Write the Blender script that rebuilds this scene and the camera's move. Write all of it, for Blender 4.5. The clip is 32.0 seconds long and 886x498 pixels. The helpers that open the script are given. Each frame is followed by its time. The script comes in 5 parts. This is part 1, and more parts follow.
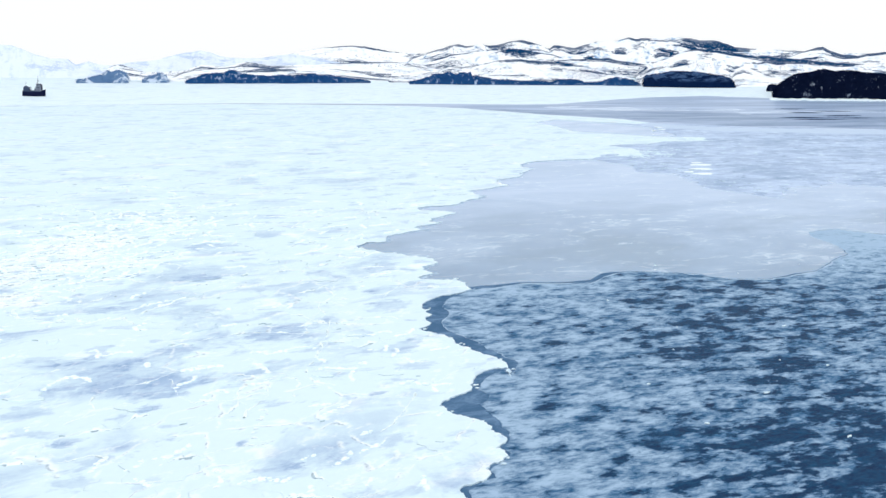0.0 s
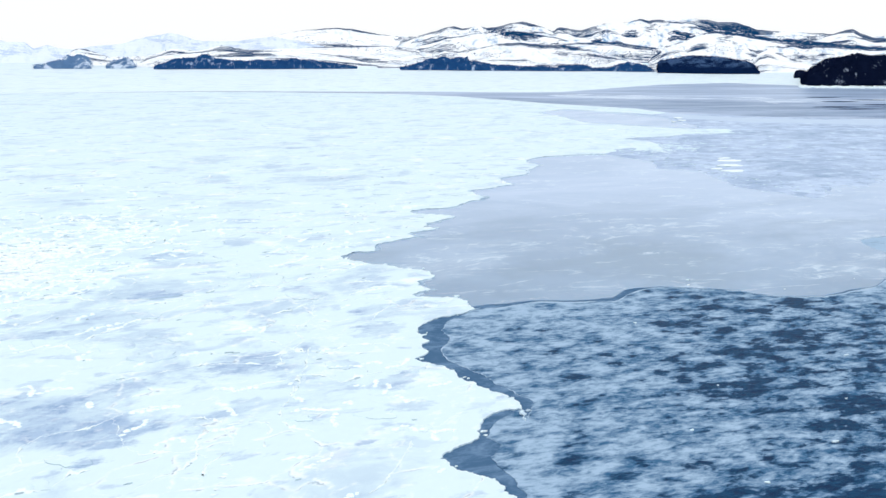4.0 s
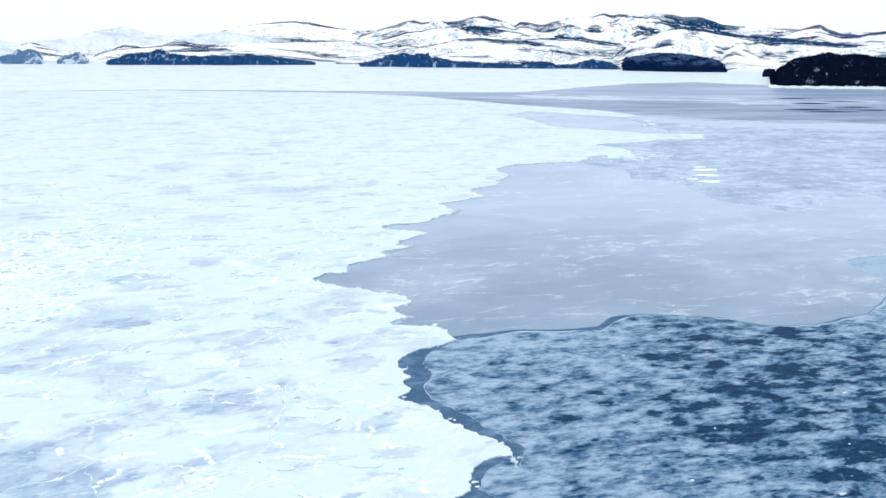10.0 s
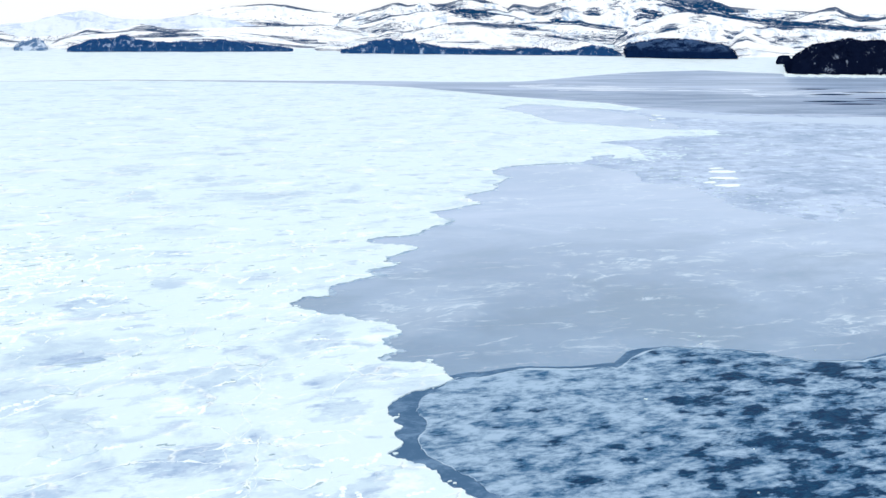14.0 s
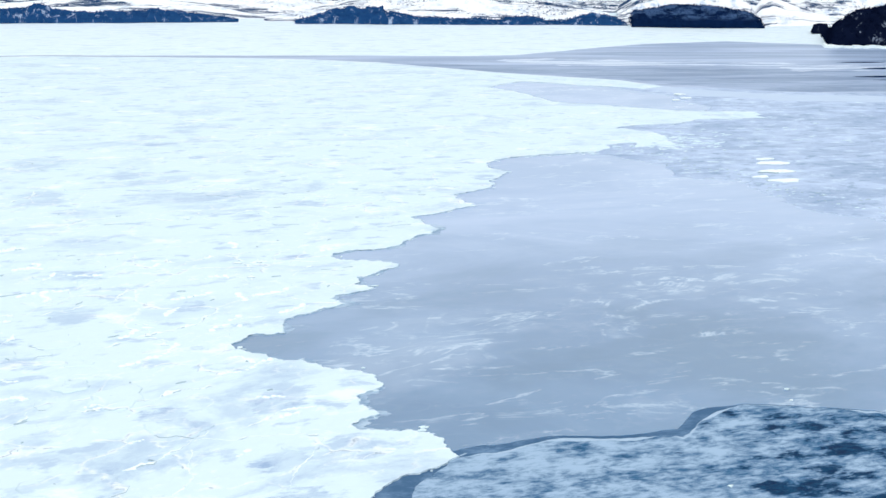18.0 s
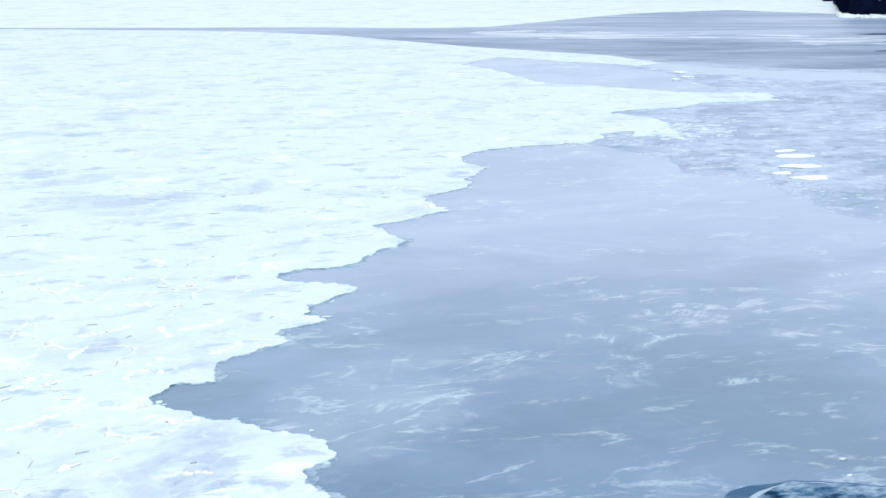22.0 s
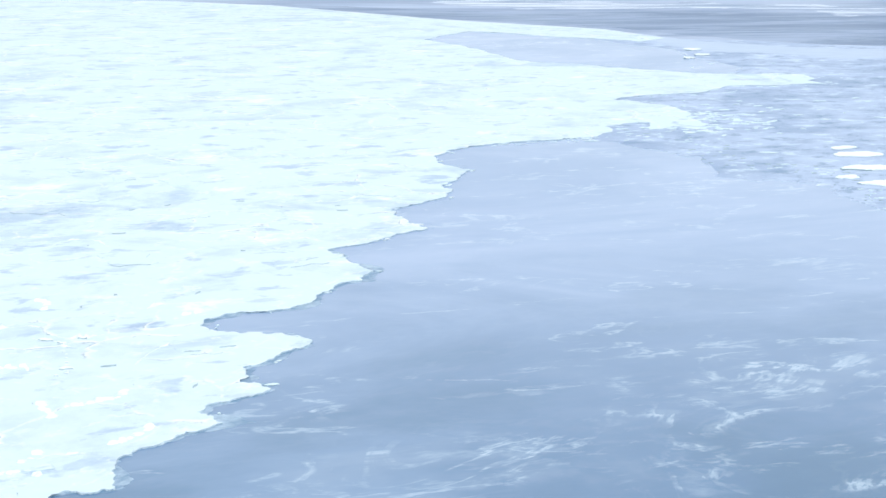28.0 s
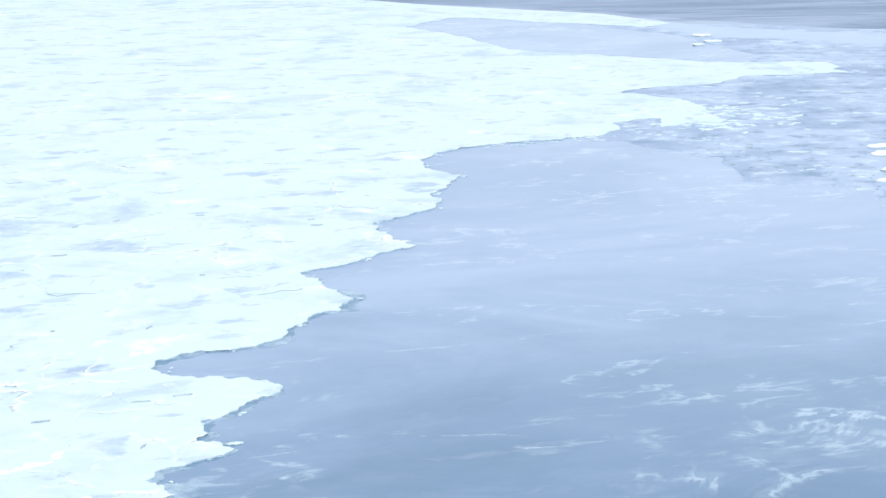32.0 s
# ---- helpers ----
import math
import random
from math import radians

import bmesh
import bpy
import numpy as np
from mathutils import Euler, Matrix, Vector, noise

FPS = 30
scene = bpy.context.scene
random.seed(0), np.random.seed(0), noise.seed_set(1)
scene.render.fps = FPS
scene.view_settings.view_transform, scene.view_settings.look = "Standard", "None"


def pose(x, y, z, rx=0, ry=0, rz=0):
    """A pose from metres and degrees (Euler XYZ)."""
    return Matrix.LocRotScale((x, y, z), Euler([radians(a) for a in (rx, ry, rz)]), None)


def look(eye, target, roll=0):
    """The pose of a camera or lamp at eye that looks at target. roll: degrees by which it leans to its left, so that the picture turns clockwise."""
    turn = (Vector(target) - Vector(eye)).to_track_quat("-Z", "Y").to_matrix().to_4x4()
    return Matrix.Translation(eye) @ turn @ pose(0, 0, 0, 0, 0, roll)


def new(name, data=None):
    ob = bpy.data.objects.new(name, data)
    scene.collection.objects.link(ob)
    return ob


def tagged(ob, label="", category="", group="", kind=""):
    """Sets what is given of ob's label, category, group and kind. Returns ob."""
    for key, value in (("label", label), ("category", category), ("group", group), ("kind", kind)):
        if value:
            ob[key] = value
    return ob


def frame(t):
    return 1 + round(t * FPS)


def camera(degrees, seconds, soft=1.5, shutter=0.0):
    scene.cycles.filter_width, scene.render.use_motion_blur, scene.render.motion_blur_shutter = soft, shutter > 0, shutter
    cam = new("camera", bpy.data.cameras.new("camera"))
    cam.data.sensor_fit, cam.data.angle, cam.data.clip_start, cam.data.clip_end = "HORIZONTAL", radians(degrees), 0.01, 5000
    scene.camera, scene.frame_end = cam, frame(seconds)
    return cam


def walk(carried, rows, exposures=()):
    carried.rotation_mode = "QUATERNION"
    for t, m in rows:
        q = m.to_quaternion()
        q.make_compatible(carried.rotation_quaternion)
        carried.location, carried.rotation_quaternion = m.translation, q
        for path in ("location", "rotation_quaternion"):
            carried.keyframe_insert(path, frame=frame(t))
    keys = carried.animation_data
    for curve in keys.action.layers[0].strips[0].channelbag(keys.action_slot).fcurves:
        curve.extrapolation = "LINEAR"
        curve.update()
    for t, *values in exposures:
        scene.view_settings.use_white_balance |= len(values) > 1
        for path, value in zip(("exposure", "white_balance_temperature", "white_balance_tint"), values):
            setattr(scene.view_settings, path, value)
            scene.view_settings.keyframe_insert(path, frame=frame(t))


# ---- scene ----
cam = camera(18.0, 32.0, soft=1.5)
# seconds, place, tilt, turn and lean
PATH = [
    (0, 0.00, 0.00, 100.00, -10.291, 0.000, -0.311),
    (0.5, 0.17, 16.08, 96.92, -10.268, 0.015, -0.340),
    (1, -0.17, 30.04, 94.53, -10.259, -0.020, -0.367),
    (1.5, -0.55, 42.65, 92.55, -10.277, -0.070, -0.378),
    (2, -0.75, 53.26, 91.04, -10.289, -0.093, -0.379),
    (2.5, -0.95, 63.99, 89.56, -10.330, -0.122, -0.366),
    (5, -3.16, 75.48, 92.96, -10.773, -0.500, -0.182),
    (6, -5.07, 75.54, 95.40, -10.978, -0.849, -0.087),
    (7, -5.70, 81.34, 95.09, -11.017, -1.020, -0.058),
    (8, -6.82, 86.10, 95.57, -11.104, -1.257, -0.002),
    (9, -7.96, 89.91, 96.38, -11.216, -1.467, 0.054),
    (10, -8.67, 93.11, 97.27, -11.310, -1.646, 0.074),
    (11, -9.64, 97.45, 98.00, -11.416, -1.784, 0.045),
    (12, -9.85, 105.71, 98.16, -11.545, -1.861, -0.025),
    (12.5, -10.40, 111.61, 97.83, -11.587, -2.002, -0.015),
    (13, -10.30, 121.84, 97.11, -11.716, -2.043, 0.010),
    (13.5, -9.62, 134.18, 96.05, -11.840, -2.060, 0.035),
    (14, -9.33, 147.45, 94.10, -11.920, -2.085, 0.059),
    (14.5, -8.84, 161.76, 91.82, -11.969, -2.129, 0.073),
    (16.5, -9.83, 216.38, 82.23, -12.091, -2.632, -0.039),
    (17, -9.78, 228.33, 80.10, -12.123, -2.752, -0.054),
    (18, -10.15, 250.83, 76.17, -12.182, -3.091, -0.075),
    (19, -9.59, 268.63, 73.61, -12.314, -3.217, -0.128),
    (20, -8.53, 282.33, 72.13, -12.497, -3.322, -0.175),
    (21, -7.58, 298.30, 70.30, -12.714, -3.481, -0.119),
    (22, -6.89, 310.81, 69.78, -13.037, -3.768, -0.098),
    (23, -6.76, 324.02, 67.90, -13.169, -4.075, -0.092),
    (24, -7.36, 338.14, 64.69, -13.084, -4.519, -0.074),
    (25, -6.67, 349.31, 63.76, -13.325, -4.617, 0.022),
    (25.5, -6.69, 354.57, 63.37, -13.452, -4.733, 0.065),
    (28, -6.82, 387.08, 56.67, -13.426, -5.442, 0.139),
    (29, -6.21, 395.17, 55.78, -13.564, -5.573, 0.038),
    (30, -5.60, 403.51, 54.69, -13.700, -5.647, -0.053),
    (31, -5.48, 411.24, 53.37, -13.732, -5.877, -0.161),
    (32, -4.91, 419.67, 51.80, -13.753, -5.974, -0.287),
]
EXPOSURE = [(0.0, -0.15), (12.0, -0.13), (22.0, -0.10), (28.0, -0.05), (32.0, -0.04)]
walk(cam, [(t, pose(x, y, z, 90 + tilt, 0, turn) @ pose(0, 0, 0, 0, 0, lean)) for t, x, y, z, tilt, turn, lean in PATH], EXPOSURE)

# ---- sky and light: a bright overcast day ----
world = bpy.data.worlds.new("overcast_sky")
scene.world = world
world.use_nodes = True
wn, wl = world.node_tree.nodes, world.node_tree.links
wn.clear()
sky = wn.new("ShaderNodeTexSky")
sky.sky_type, sky.sun_disc = "NISHITA", False
sky.sun_elevation, sky.sun_rotation = radians(38), radians(200)
bg_sky, bg_cloud = wn.new("ShaderNodeBackground"), wn.new("ShaderNodeBackground")
add, out = wn.new("ShaderNodeAddShader"), wn.new("ShaderNodeOutputWorld")
bg_sky.inputs["Strength"].default_value = 0.05
bg_cloud.inputs["Color"].default_value = (0.97, 0.985, 1.0, 1)
bg_cloud.inputs["Strength"].default_value = 1.06
wl.new(sky.outputs[0], bg_sky.inputs["Color"])
wl.new(bg_sky.outputs[0], add.inputs[0])
wl.new(bg_cloud.outputs[0], add.inputs[1])
wl.new(add.outputs[0], out.inputs["Surface"])
sun = new("sun", bpy.data.lights.new("sun", "SUN"))
sun.data.energy, sun.data.angle, sun.data.color = 0.6, radians(14), (1.0, 0.97, 0.93)
sun.matrix_world = look((0, 0, 300), (-110, 300, 50))


# ---- the ice grid, fitted to the camera's view ----
# Ice edges, patches and floes are traced to fit the camera's view on a grid; lay() carries a point of the grid into the
# scene.
GRID = np.array([[0.821456, -0.0284797, 13.838], [-0.224555, 0.18987, 39.2283], [-0.000254366, -0.00110351, 1.0]])
GRID_BACK = np.linalg.inv(GRID)


def lay(x, y):
    a, b, c = GRID_BACK @ (x, y, 1.0)
    return a / c, b / c


def grain(x, y):
    """How long one step of the grid is in the scene at a place, along and across."""
    (xa, ya), (xb, _), (_, yc) = lay(x, y), lay(x + 1, y), lay(x, y + 1)
    return xb - xa, yc - ya


def note(x, y):
    """The grid's numbers for a place in the scene."""
    a, b, c = GRID @ (x, y, 1.0)
    return Vector((a / c, b / c))


def laid(verts):
    """Points of the grid with their heights, as points of the scene."""
    return [(*lay(x, y), z * grain(x, y)[0]) for x, y, z in verts]


# ---- materials ----
class Nodes:
    """A short hand for building one node material."""

    def __init__(self, name):
        self.mat = bpy.data.materials.new(name)
        self.mat.use_nodes = True
        self.t = self.mat.node_tree
        self.bsdf = self.t.nodes["Principled BSDF"]
        self.grid = None

    def put(self, socket, value):
        if isinstance(value, bpy.types.NodeSocket):
            self.t.links.new(value, socket)
        else:
            socket.default_value = value

    def coords(self, scale, kind="pos", turn=0.0):
        if kind == "pos":
            src = self.view_grid()
        elif kind == "scene":
            src = self.t.nodes.new("ShaderNodeNewGeometry").outputs["Position"]
        elif kind == "uv":
            src = self.t.nodes.new("ShaderNodeUVMap").outputs["UV"]
        else:
            src = self.t.nodes.new("ShaderNodeTexCoord").outputs["Object"]
        m = self.t.nodes.new("ShaderNodeMapping")
        m.inputs["Scale"].default_value = scale
        m.inputs["Rotation"].default_value = (0, 0, radians(turn))
        self.t.links.new(src, m.inputs["Vector"])
        return m.outputs[0]

    def view_grid(self):
        """The place on the grid fitted to the camera's view."""
        if self.grid is None:
            place = self.t.nodes.new("ShaderNodeNewGeometry").outputs["Position"]
            sums = []
            for row in GRID:
                dot = self.t.nodes.new("ShaderNodeVectorMath")
                dot.operation = "DOT_PRODUCT"
                self.put(dot.inputs[0], place)
                dot.inputs[1].default_value = (row[0], row[1], 0)
                sums.append(self.math("ADD", dot.outputs["Value"], float(row[2])))
            apart, join = self.t.nodes.new("ShaderNodeSeparateXYZ"), self.t.nodes.new("ShaderNodeCombineXYZ")
            self.put(apart.inputs[0], place)
            self.put(join.inputs["X"], self.math("DIVIDE", sums[0], sums[2]))
            self.put(join.inputs["Y"], self.math("DIVIDE", sums[1], sums[2]))
            self.put(join.inputs["Z"], apart.outputs["Z"])
            self.grid = join.outputs[0]
        return self.grid

    def noise(self, vec, scale=1.0, detail=5.0, rough=0.55, distort=0.0):
        n = self.t.nodes.new("ShaderNodeTexNoise")
        self.put(n.inputs["Vector"], vec)
        for key, v in (("Scale", scale), ("Detail", detail), ("Roughness", rough), ("Distortion", distort)):
            n.inputs[key].default_value = v
        return n.outputs["Fac"]

    def cells(self, vec, scale=1.0, feature="DISTANCE_TO_EDGE"):
        n = self.t.nodes.new("ShaderNodeTexVoronoi")
        n.feature = feature
        self.put(n.inputs["Vector"], vec)
        n.inputs["Scale"].default_value = scale
        return n.outputs["Distance"]

    def span(self, value, a, b, c=0.0, d=1.0):
        n = self.t.nodes.new("ShaderNodeMapRange")
        n.interpolation_type = "SMOOTHSTEP"
        for key, v in (("Value", value), ("From Min", a), ("From Max", b), ("To Min", c), ("To Max", d)):
            self.put(n.inputs[key], v)
        return n.outputs[0]

    def math(self, op, a, b=0.0):
        n = self.t.nodes.new("ShaderNodeMath")
        n.operation = op
        self.put(n.inputs[0], a)
        self.put(n.inputs[1], b)
        return n.outputs[0]

    def mix(self, f, a, b):
        n = self.t.nodes.new("ShaderNodeMix")
        n.data_type = "RGBA"
        self.put(n.inputs["Factor"], f)
        for key, v in (("A", a), ("B", b)):
            sock = [s for s in n.inputs if s.name == key and s.type == "RGBA"][0]
            self.put(sock, v if isinstance(v, bpy.types.NodeSocket) else (*v, 1))
        return [s for s in n.outputs if s.type == "RGBA"][0]

    def spots(self, places, warp, scale, inner, outer, most):
        """How near a point lies to any of some uneven patches: x, y, half length, half width."""
        w = self.t.nodes.new("ShaderNodeTexNoise")
        self.put(w.inputs["Vector"], self.coords((scale, scale * 1.2, 1)))
        w.inputs["Scale"].default_value, w.inputs["Detail"].default_value = 1.0, 5.0
        shift = self.t.nodes.new("ShaderNodeVectorMath")
        shift.operation = "MULTIPLY_ADD"
        self.put(shift.inputs[0], w.outputs["Color"])
        shift.inputs[1].default_value, shift.inputs[2].default_value = (warp[0], warp[1], 0), (-0.5 * warp[0], -0.5 * warp[1], 0)
        moved = self.t.nodes.new("ShaderNodeVectorMath")
        moved.operation = "ADD"
        self.put(moved.inputs[0], self.coords((1, 1, 1)))
        self.put(moved.inputs[1], shift.outputs[0])
        best, where = 0.0, moved.outputs[0]
        for k, (x, y, rx, ry) in enumerate(places):
            if k and k % 6 == 0:  # keeps the patches in short groups, one after another
                group = self.t.nodes.new("ShaderNodeVectorMath")
                group.operation = "MULTIPLY_ADD"
                self.put(group.inputs[0], best)
                group.inputs[1].default_value = (1e-7, 1e-7, 0)
                self.put(group.inputs[2], where)
                where = group.outputs[0]
            m = self.t.nodes.new("ShaderNodeMapping")
            m.vector_type = "TEXTURE"
            m.inputs["Location"].default_value, m.inputs["Scale"].default_value = (x, y, 0), (rx, ry, 1e6)
            self.put(m.inputs["Vector"], where)
            g = self.t.nodes.new("ShaderNodeVectorMath")
            g.operation = "LENGTH"
            self.put(g.inputs[0], m.outputs[0])
            best = self.math("MAXIMUM", self.span(g.outputs["Value"], inner, outer, most, 0.0), best)
        return best

    def bump(self, height, strength, dist):
        n = self.t.nodes.new("ShaderNodeBump")
        n.inputs["Strength"].default_value = strength
        n.inputs["Distance"].default_value = dist
        self.put(n.inputs["Height"], height)
        self.put(self.bsdf.inputs["Normal"], n.outputs[0])

    def done(self, color, rough=0.6, spec=0.5, metal=0.0, ior=1.31):
        self.put(self.bsdf.inputs["Base Color"], color if isinstance(color, bpy.types.NodeSocket) else (*color, 1))
        self.put(self.bsdf.inputs["Roughness"], rough)
        self.put(self.bsdf.inputs["Specular IOR Level"], spec)
        self.put(self.bsdf.inputs["Metallic"], metal)
        self.bsdf.inputs["IOR"].default_value = ior
        return self.mat


# bare patches on the ice where wind has thinned the snow: x, y, half length, half width
BARE = [(-64, 555, 14.7, 7.7), (-40, 534, 7.7, 4.3), (-27, 423, 3.2, 4.3), (-57, 514, 4.7, 3.7), (-41, 759, 6.5, 9.1), (-4, 602, 4.8, 3.2), (-33, 454, 2.4, 1.8), (-49, 491, 4.4, 2.4), (-37, 532, 8.2, 3.6), (-122, 691, 10, 8.6), (-57, 407, 4.2, 3.1), (-35, 455, 5.2, 2.3), (-27, 340, 6.6, 4.5), (-10, 315, 6.4, 2.4), (-56, 368, 2.6, 2.5), (-57, 408, 4.5, 3.4), (-117, 602, 12.9, 9.7), (-57, 367, 2.4, 2.4), (-92, 444, 5.1, 5.4)]
BARE_SOUTH = [(-10, 313, 7.9, 4.3), (-160, 462, 12, 6), (-96, 445, 6.7, 5.8), (-26, 338, 6, 4.3), (-115, 338, 3.2, 2.8)]
BARE_NEAR = [(-91, 272, 3.9, 4.2), (-71, 244, 4.2, 3.6), (-74, 253, 1.7, 2.4), (-70, 268, 6.3, 3.7), (-113, 347, 4.1, 3.2), (-121, 325, 2.3, 2.7), (-111, 308, 21.3, 4.3), (-87, 248, 4.8, 3.3), (-89, 234, 6.4, 3.8), (-74, 241, 3.4, 2.4), (-63, 231, 4, 2.6), (-73, 218, 3.6, 2.2), (-103, 267, 6, 3.5), (-46, 279, 10.3, 6.2), (-62, 238, 6.2, 2.1), (-8, 260, 5, 3.6), (-7, 204, 5, 3.6), (-27, 197, 6.3, 5), (-37, 210, 2.2, 1.8), (-12, 229, 2.8, 1.7), (-86, 338, 7.2, 4.7), (-23, 312, 6.1, 5.5), (-5, 244, 6.2, 3.2), (-48, 338, 5.4, 4.8)]
BARE_EAST = [(-75, 246, 6.3, 4.7), (-73, 266, 5.7, 2.9), (-89, 268, 3.8, 4.5), (-48, 276, 9.8, 8.1), (-27, 339, 6.6, 6.3), (-10, 257, 6.1, 4.5), (-101, 387, 12.2, 8.1), (-92, 340, 6.9, 5.9), (-18, 296, 8, 6.3)]
DRIFTED = [(-89, 310, 7.5, 5.1), (-95, 376, 11.5, 7.4), (-85, 405, 6.4, 9), (-86, 411, 9.1, 4.4), (-69, 329, 4.4, 4.4), (-103, 345, 6.3, 4), (-16, 291, 5.7, 4.3), (-80, 302, 10.4, 5.8), (-80, 551, 31.5, 11.3), (-104, 487, 9.7, 5.5), (-69, 554, 16.9, 8), (-60, 325, 3.6, 2.5)]


def snow_ice_material(name, blue=0.5, tone=(0.675, 0.812, 0.85), spots=(), crisp=()):
    """Wind-packed snow over sea ice, with thin grey-blue patches where the snow is blown off."""
    n = Nodes(name)
    far = n.noise(n.coords((0.006, 0.011, 1), turn=8), 1, 6, 0.6, 0.5)
    mid = n.noise(n.coords((0.030, 0.038, 1), turn=-6), 1, 7, 0.62, 0.4)
    small = n.noise(n.coords((0.085, 0.135, 1), turn=4), 1, 5, 0.6, 0.3)
    thin = n.math("MULTIPLY", n.span(mid, 0.50, 0.63), n.span(far, 0.36, 0.60, 0.4, 1.0))
    if spots:
        sep = n.t.nodes.new("ShaderNodeSeparateXYZ")
        n.t.links.new(n.coords((1, 1, 1)), sep.inputs[0])
        thin = n.math("MULTIPLY", thin, n.span(sep.outputs["Y"], 260, 420, 1.0, 0.55))
    thin = n.math("MAXIMUM", thin, n.span(small, 0.56, 0.65, 0.0, 0.65))
    if spots:
        fray = n.math("MULTIPLY", n.math("SUBTRACT", n.noise(n.coords((0.10, 0.26, 1), turn=-8), 1, 8, 0.7, 0.4), 0.5), 2.6)
        bare = n.math("MULTIPLY", n.span(n.math("ADD", n.spots(spots, (12, 10), 0.16, 0.0, 2.1, 1.0), fray), 0.40, 0.95), 0.75)
        drift = n.math("MULTIPLY", n.span(n.math("ADD", n.spots(DRIFTED, (12, 10), 0.13, 0.1, 1.7, 1.0), fray), 0.34, 0.90), 0.65)
        torn = n.math("MULTIPLY", n.math("SUBTRACT", n.noise(n.coords((0.22, 0.5, 1), turn=6), 1, 8, 0.7, 0.3), 0.5), 2.2)
        clear = n.math("MULTIPLY", n.span(n.math("ADD", n.spots(crisp, (4, 3), 0.3, 0.1, 1.6, 1.0), torn), 0.40, 0.80), 0.85)
        thin = n.math("MAXIMUM", n.math("MAXIMUM", thin, clear), n.math("MAXIMUM", bare, drift))
    thin = n.math("MULTIPLY", thin, n.span(n.noise(n.coords((0.07, 0.10, 1), turn=-5), 1, 7, 0.68, 0.3), 0.38, 0.58, blue * 0.42, blue))
    fine = n.noise(n.coords((0.5, 0.5, 1)), 1, 5, 0.6)
    col = n.mix(fine, tone, tuple(min(0.97, c * 1.06) for c in tone))
    lumps = n.span(n.noise(n.coords((0.04, 0.05, 1), turn=30), 1, 7, 0.68, 0.2), 0.57, 0.66, 0.0, 0.7)
    col = n.mix(lumps, col, (0.90, 0.95, 0.95))
    path = n.noise(n.coords((0.035, 0.04, 1), turn=15), 1, 6, 0.6, 0.2)
    gaps = n.noise(n.coords((0.2, 0.25, 1)), 1, 6, 0.7)
    rubble = n.math("MULTIPLY", n.span(n.math("ABSOLUTE", n.math("SUBTRACT", path, 0.5)), 0.0, 0.022, 1.0, 0.0), n.span(gaps, 0.47, 0.60, 0.0, 0.45))
    core = n.math("MULTIPLY", n.span(thin, 0.6, 0.95), n.span(gaps, 0.44, 0.62, 0.0, 0.8))
    col = n.mix(thin, col, (0.37, 0.505, 0.68))
    col = n.mix(core, col, (0.25, 0.37, 0.57))
    col = n.mix(rubble, col, (0.90, 0.95, 0.94))
    if spots:
        warp = n.t.nodes.new("ShaderNodeTexNoise")
        n.put(warp.inputs["Vector"], n.coords((0.09, 0.09, 1)))
        warp.inputs["Detail"].default_value, warp.inputs["Scale"].default_value = 6.0, 1.0
        bent = n.t.nodes.new("ShaderNodeVectorMath")
        bent.operation = "MULTIPLY_ADD"
        n.put(bent.inputs[0], warp.outputs["Color"])
        bent.inputs[1].default_value = (0.7, 0.7, 0)
        n.put(bent.inputs[2], n.coords((0.055, 0.06, 1), turn=10))
        where = n.span(n.noise(n.coords((0.022, 0.03, 1)), 1, 4, 0.5), 0.44, 0.60)
        crust = n.math("MULTIPLY", n.span(n.cells(bent.outputs[0]), 0.0, 0.04, 0.68, 0.0), n.math("MULTIPLY", where, n.span(gaps, 0.40, 0.56)))
        col = n.mix(crust, col, (0.93, 0.965, 0.96))
        lower = n.t.nodes.new("ShaderNodeVectorMath")
        lower.operation = "ADD"
        n.put(lower.inputs[0], bent.outputs[0])
        lower.inputs[1].default_value = (0.01, 0.03, 0)
        # Shadow under each plate lip, painted as thin dark lines.
        shaded = n.math("MULTIPLY", n.span(n.cells(lower.outputs[0]), 0.0, 0.018, 1.0, 0.0), n.math("MULTIPLY", where, n.span(gaps, 0.50, 0.62, 0.0, 0.85)))
        col = n.mix(shaded, col, (0.33, 0.43, 0.52))
        rough_field = n.spots([(-152, 374, 21.7, 54.8), (-137, 324, 8.7, 16.0)], (40, 40), 0.05, 0.4, 1.1, 1.0)
        col = n.mix(n.math("MULTIPLY", rough_field, n.span(gaps, 0.40, 0.58, 0.0, 0.8)), col, (0.91, 0.95, 0.94))
        chips = n.noise(n.coords((0.45, 0.9, 1), turn=12), 1, 5, 0.65, 0.3)
        col = n.mix(n.math("MULTIPLY", rough_field, n.span(chips, 0.56, 0.64, 0.0, 0.85)), col, (0.30, 0.37, 0.44))
    n.bump(n.noise(n.coords((0.25, 0.4, 1)), 1, 8, 0.65), 0.5, 0.5)
    return n.done(col, 0.65, 0.25)


SNOW_ICE = snow_ice_material("snow_covered_ice", 1.0, spots=BARE + BARE_SOUTH, crisp=BARE_NEAR + BARE_EAST)
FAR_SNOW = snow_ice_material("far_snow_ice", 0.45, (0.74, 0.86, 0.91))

n = Nodes("rafted_snow")
SNOW = n.done(n.mix(n.noise(n.coords((0.6, 0.6, 0.6)), 1, 5), (0.80, 0.92, 0.94), (0.90, 0.95, 0.95)), 0.7, 0.2)
# Broken ice edges; also painted shade under ridges and mounds.
n = Nodes("ice_edge_and_shade")
EDGE_AND_SHADE = n.done(n.mix(n.noise(n.coords((0.4, 0.4, 1.5)), 1, 5), (0.16, 0.25, 0.32), (0.55, 0.69, 0.75)), 0.35, 0.4)

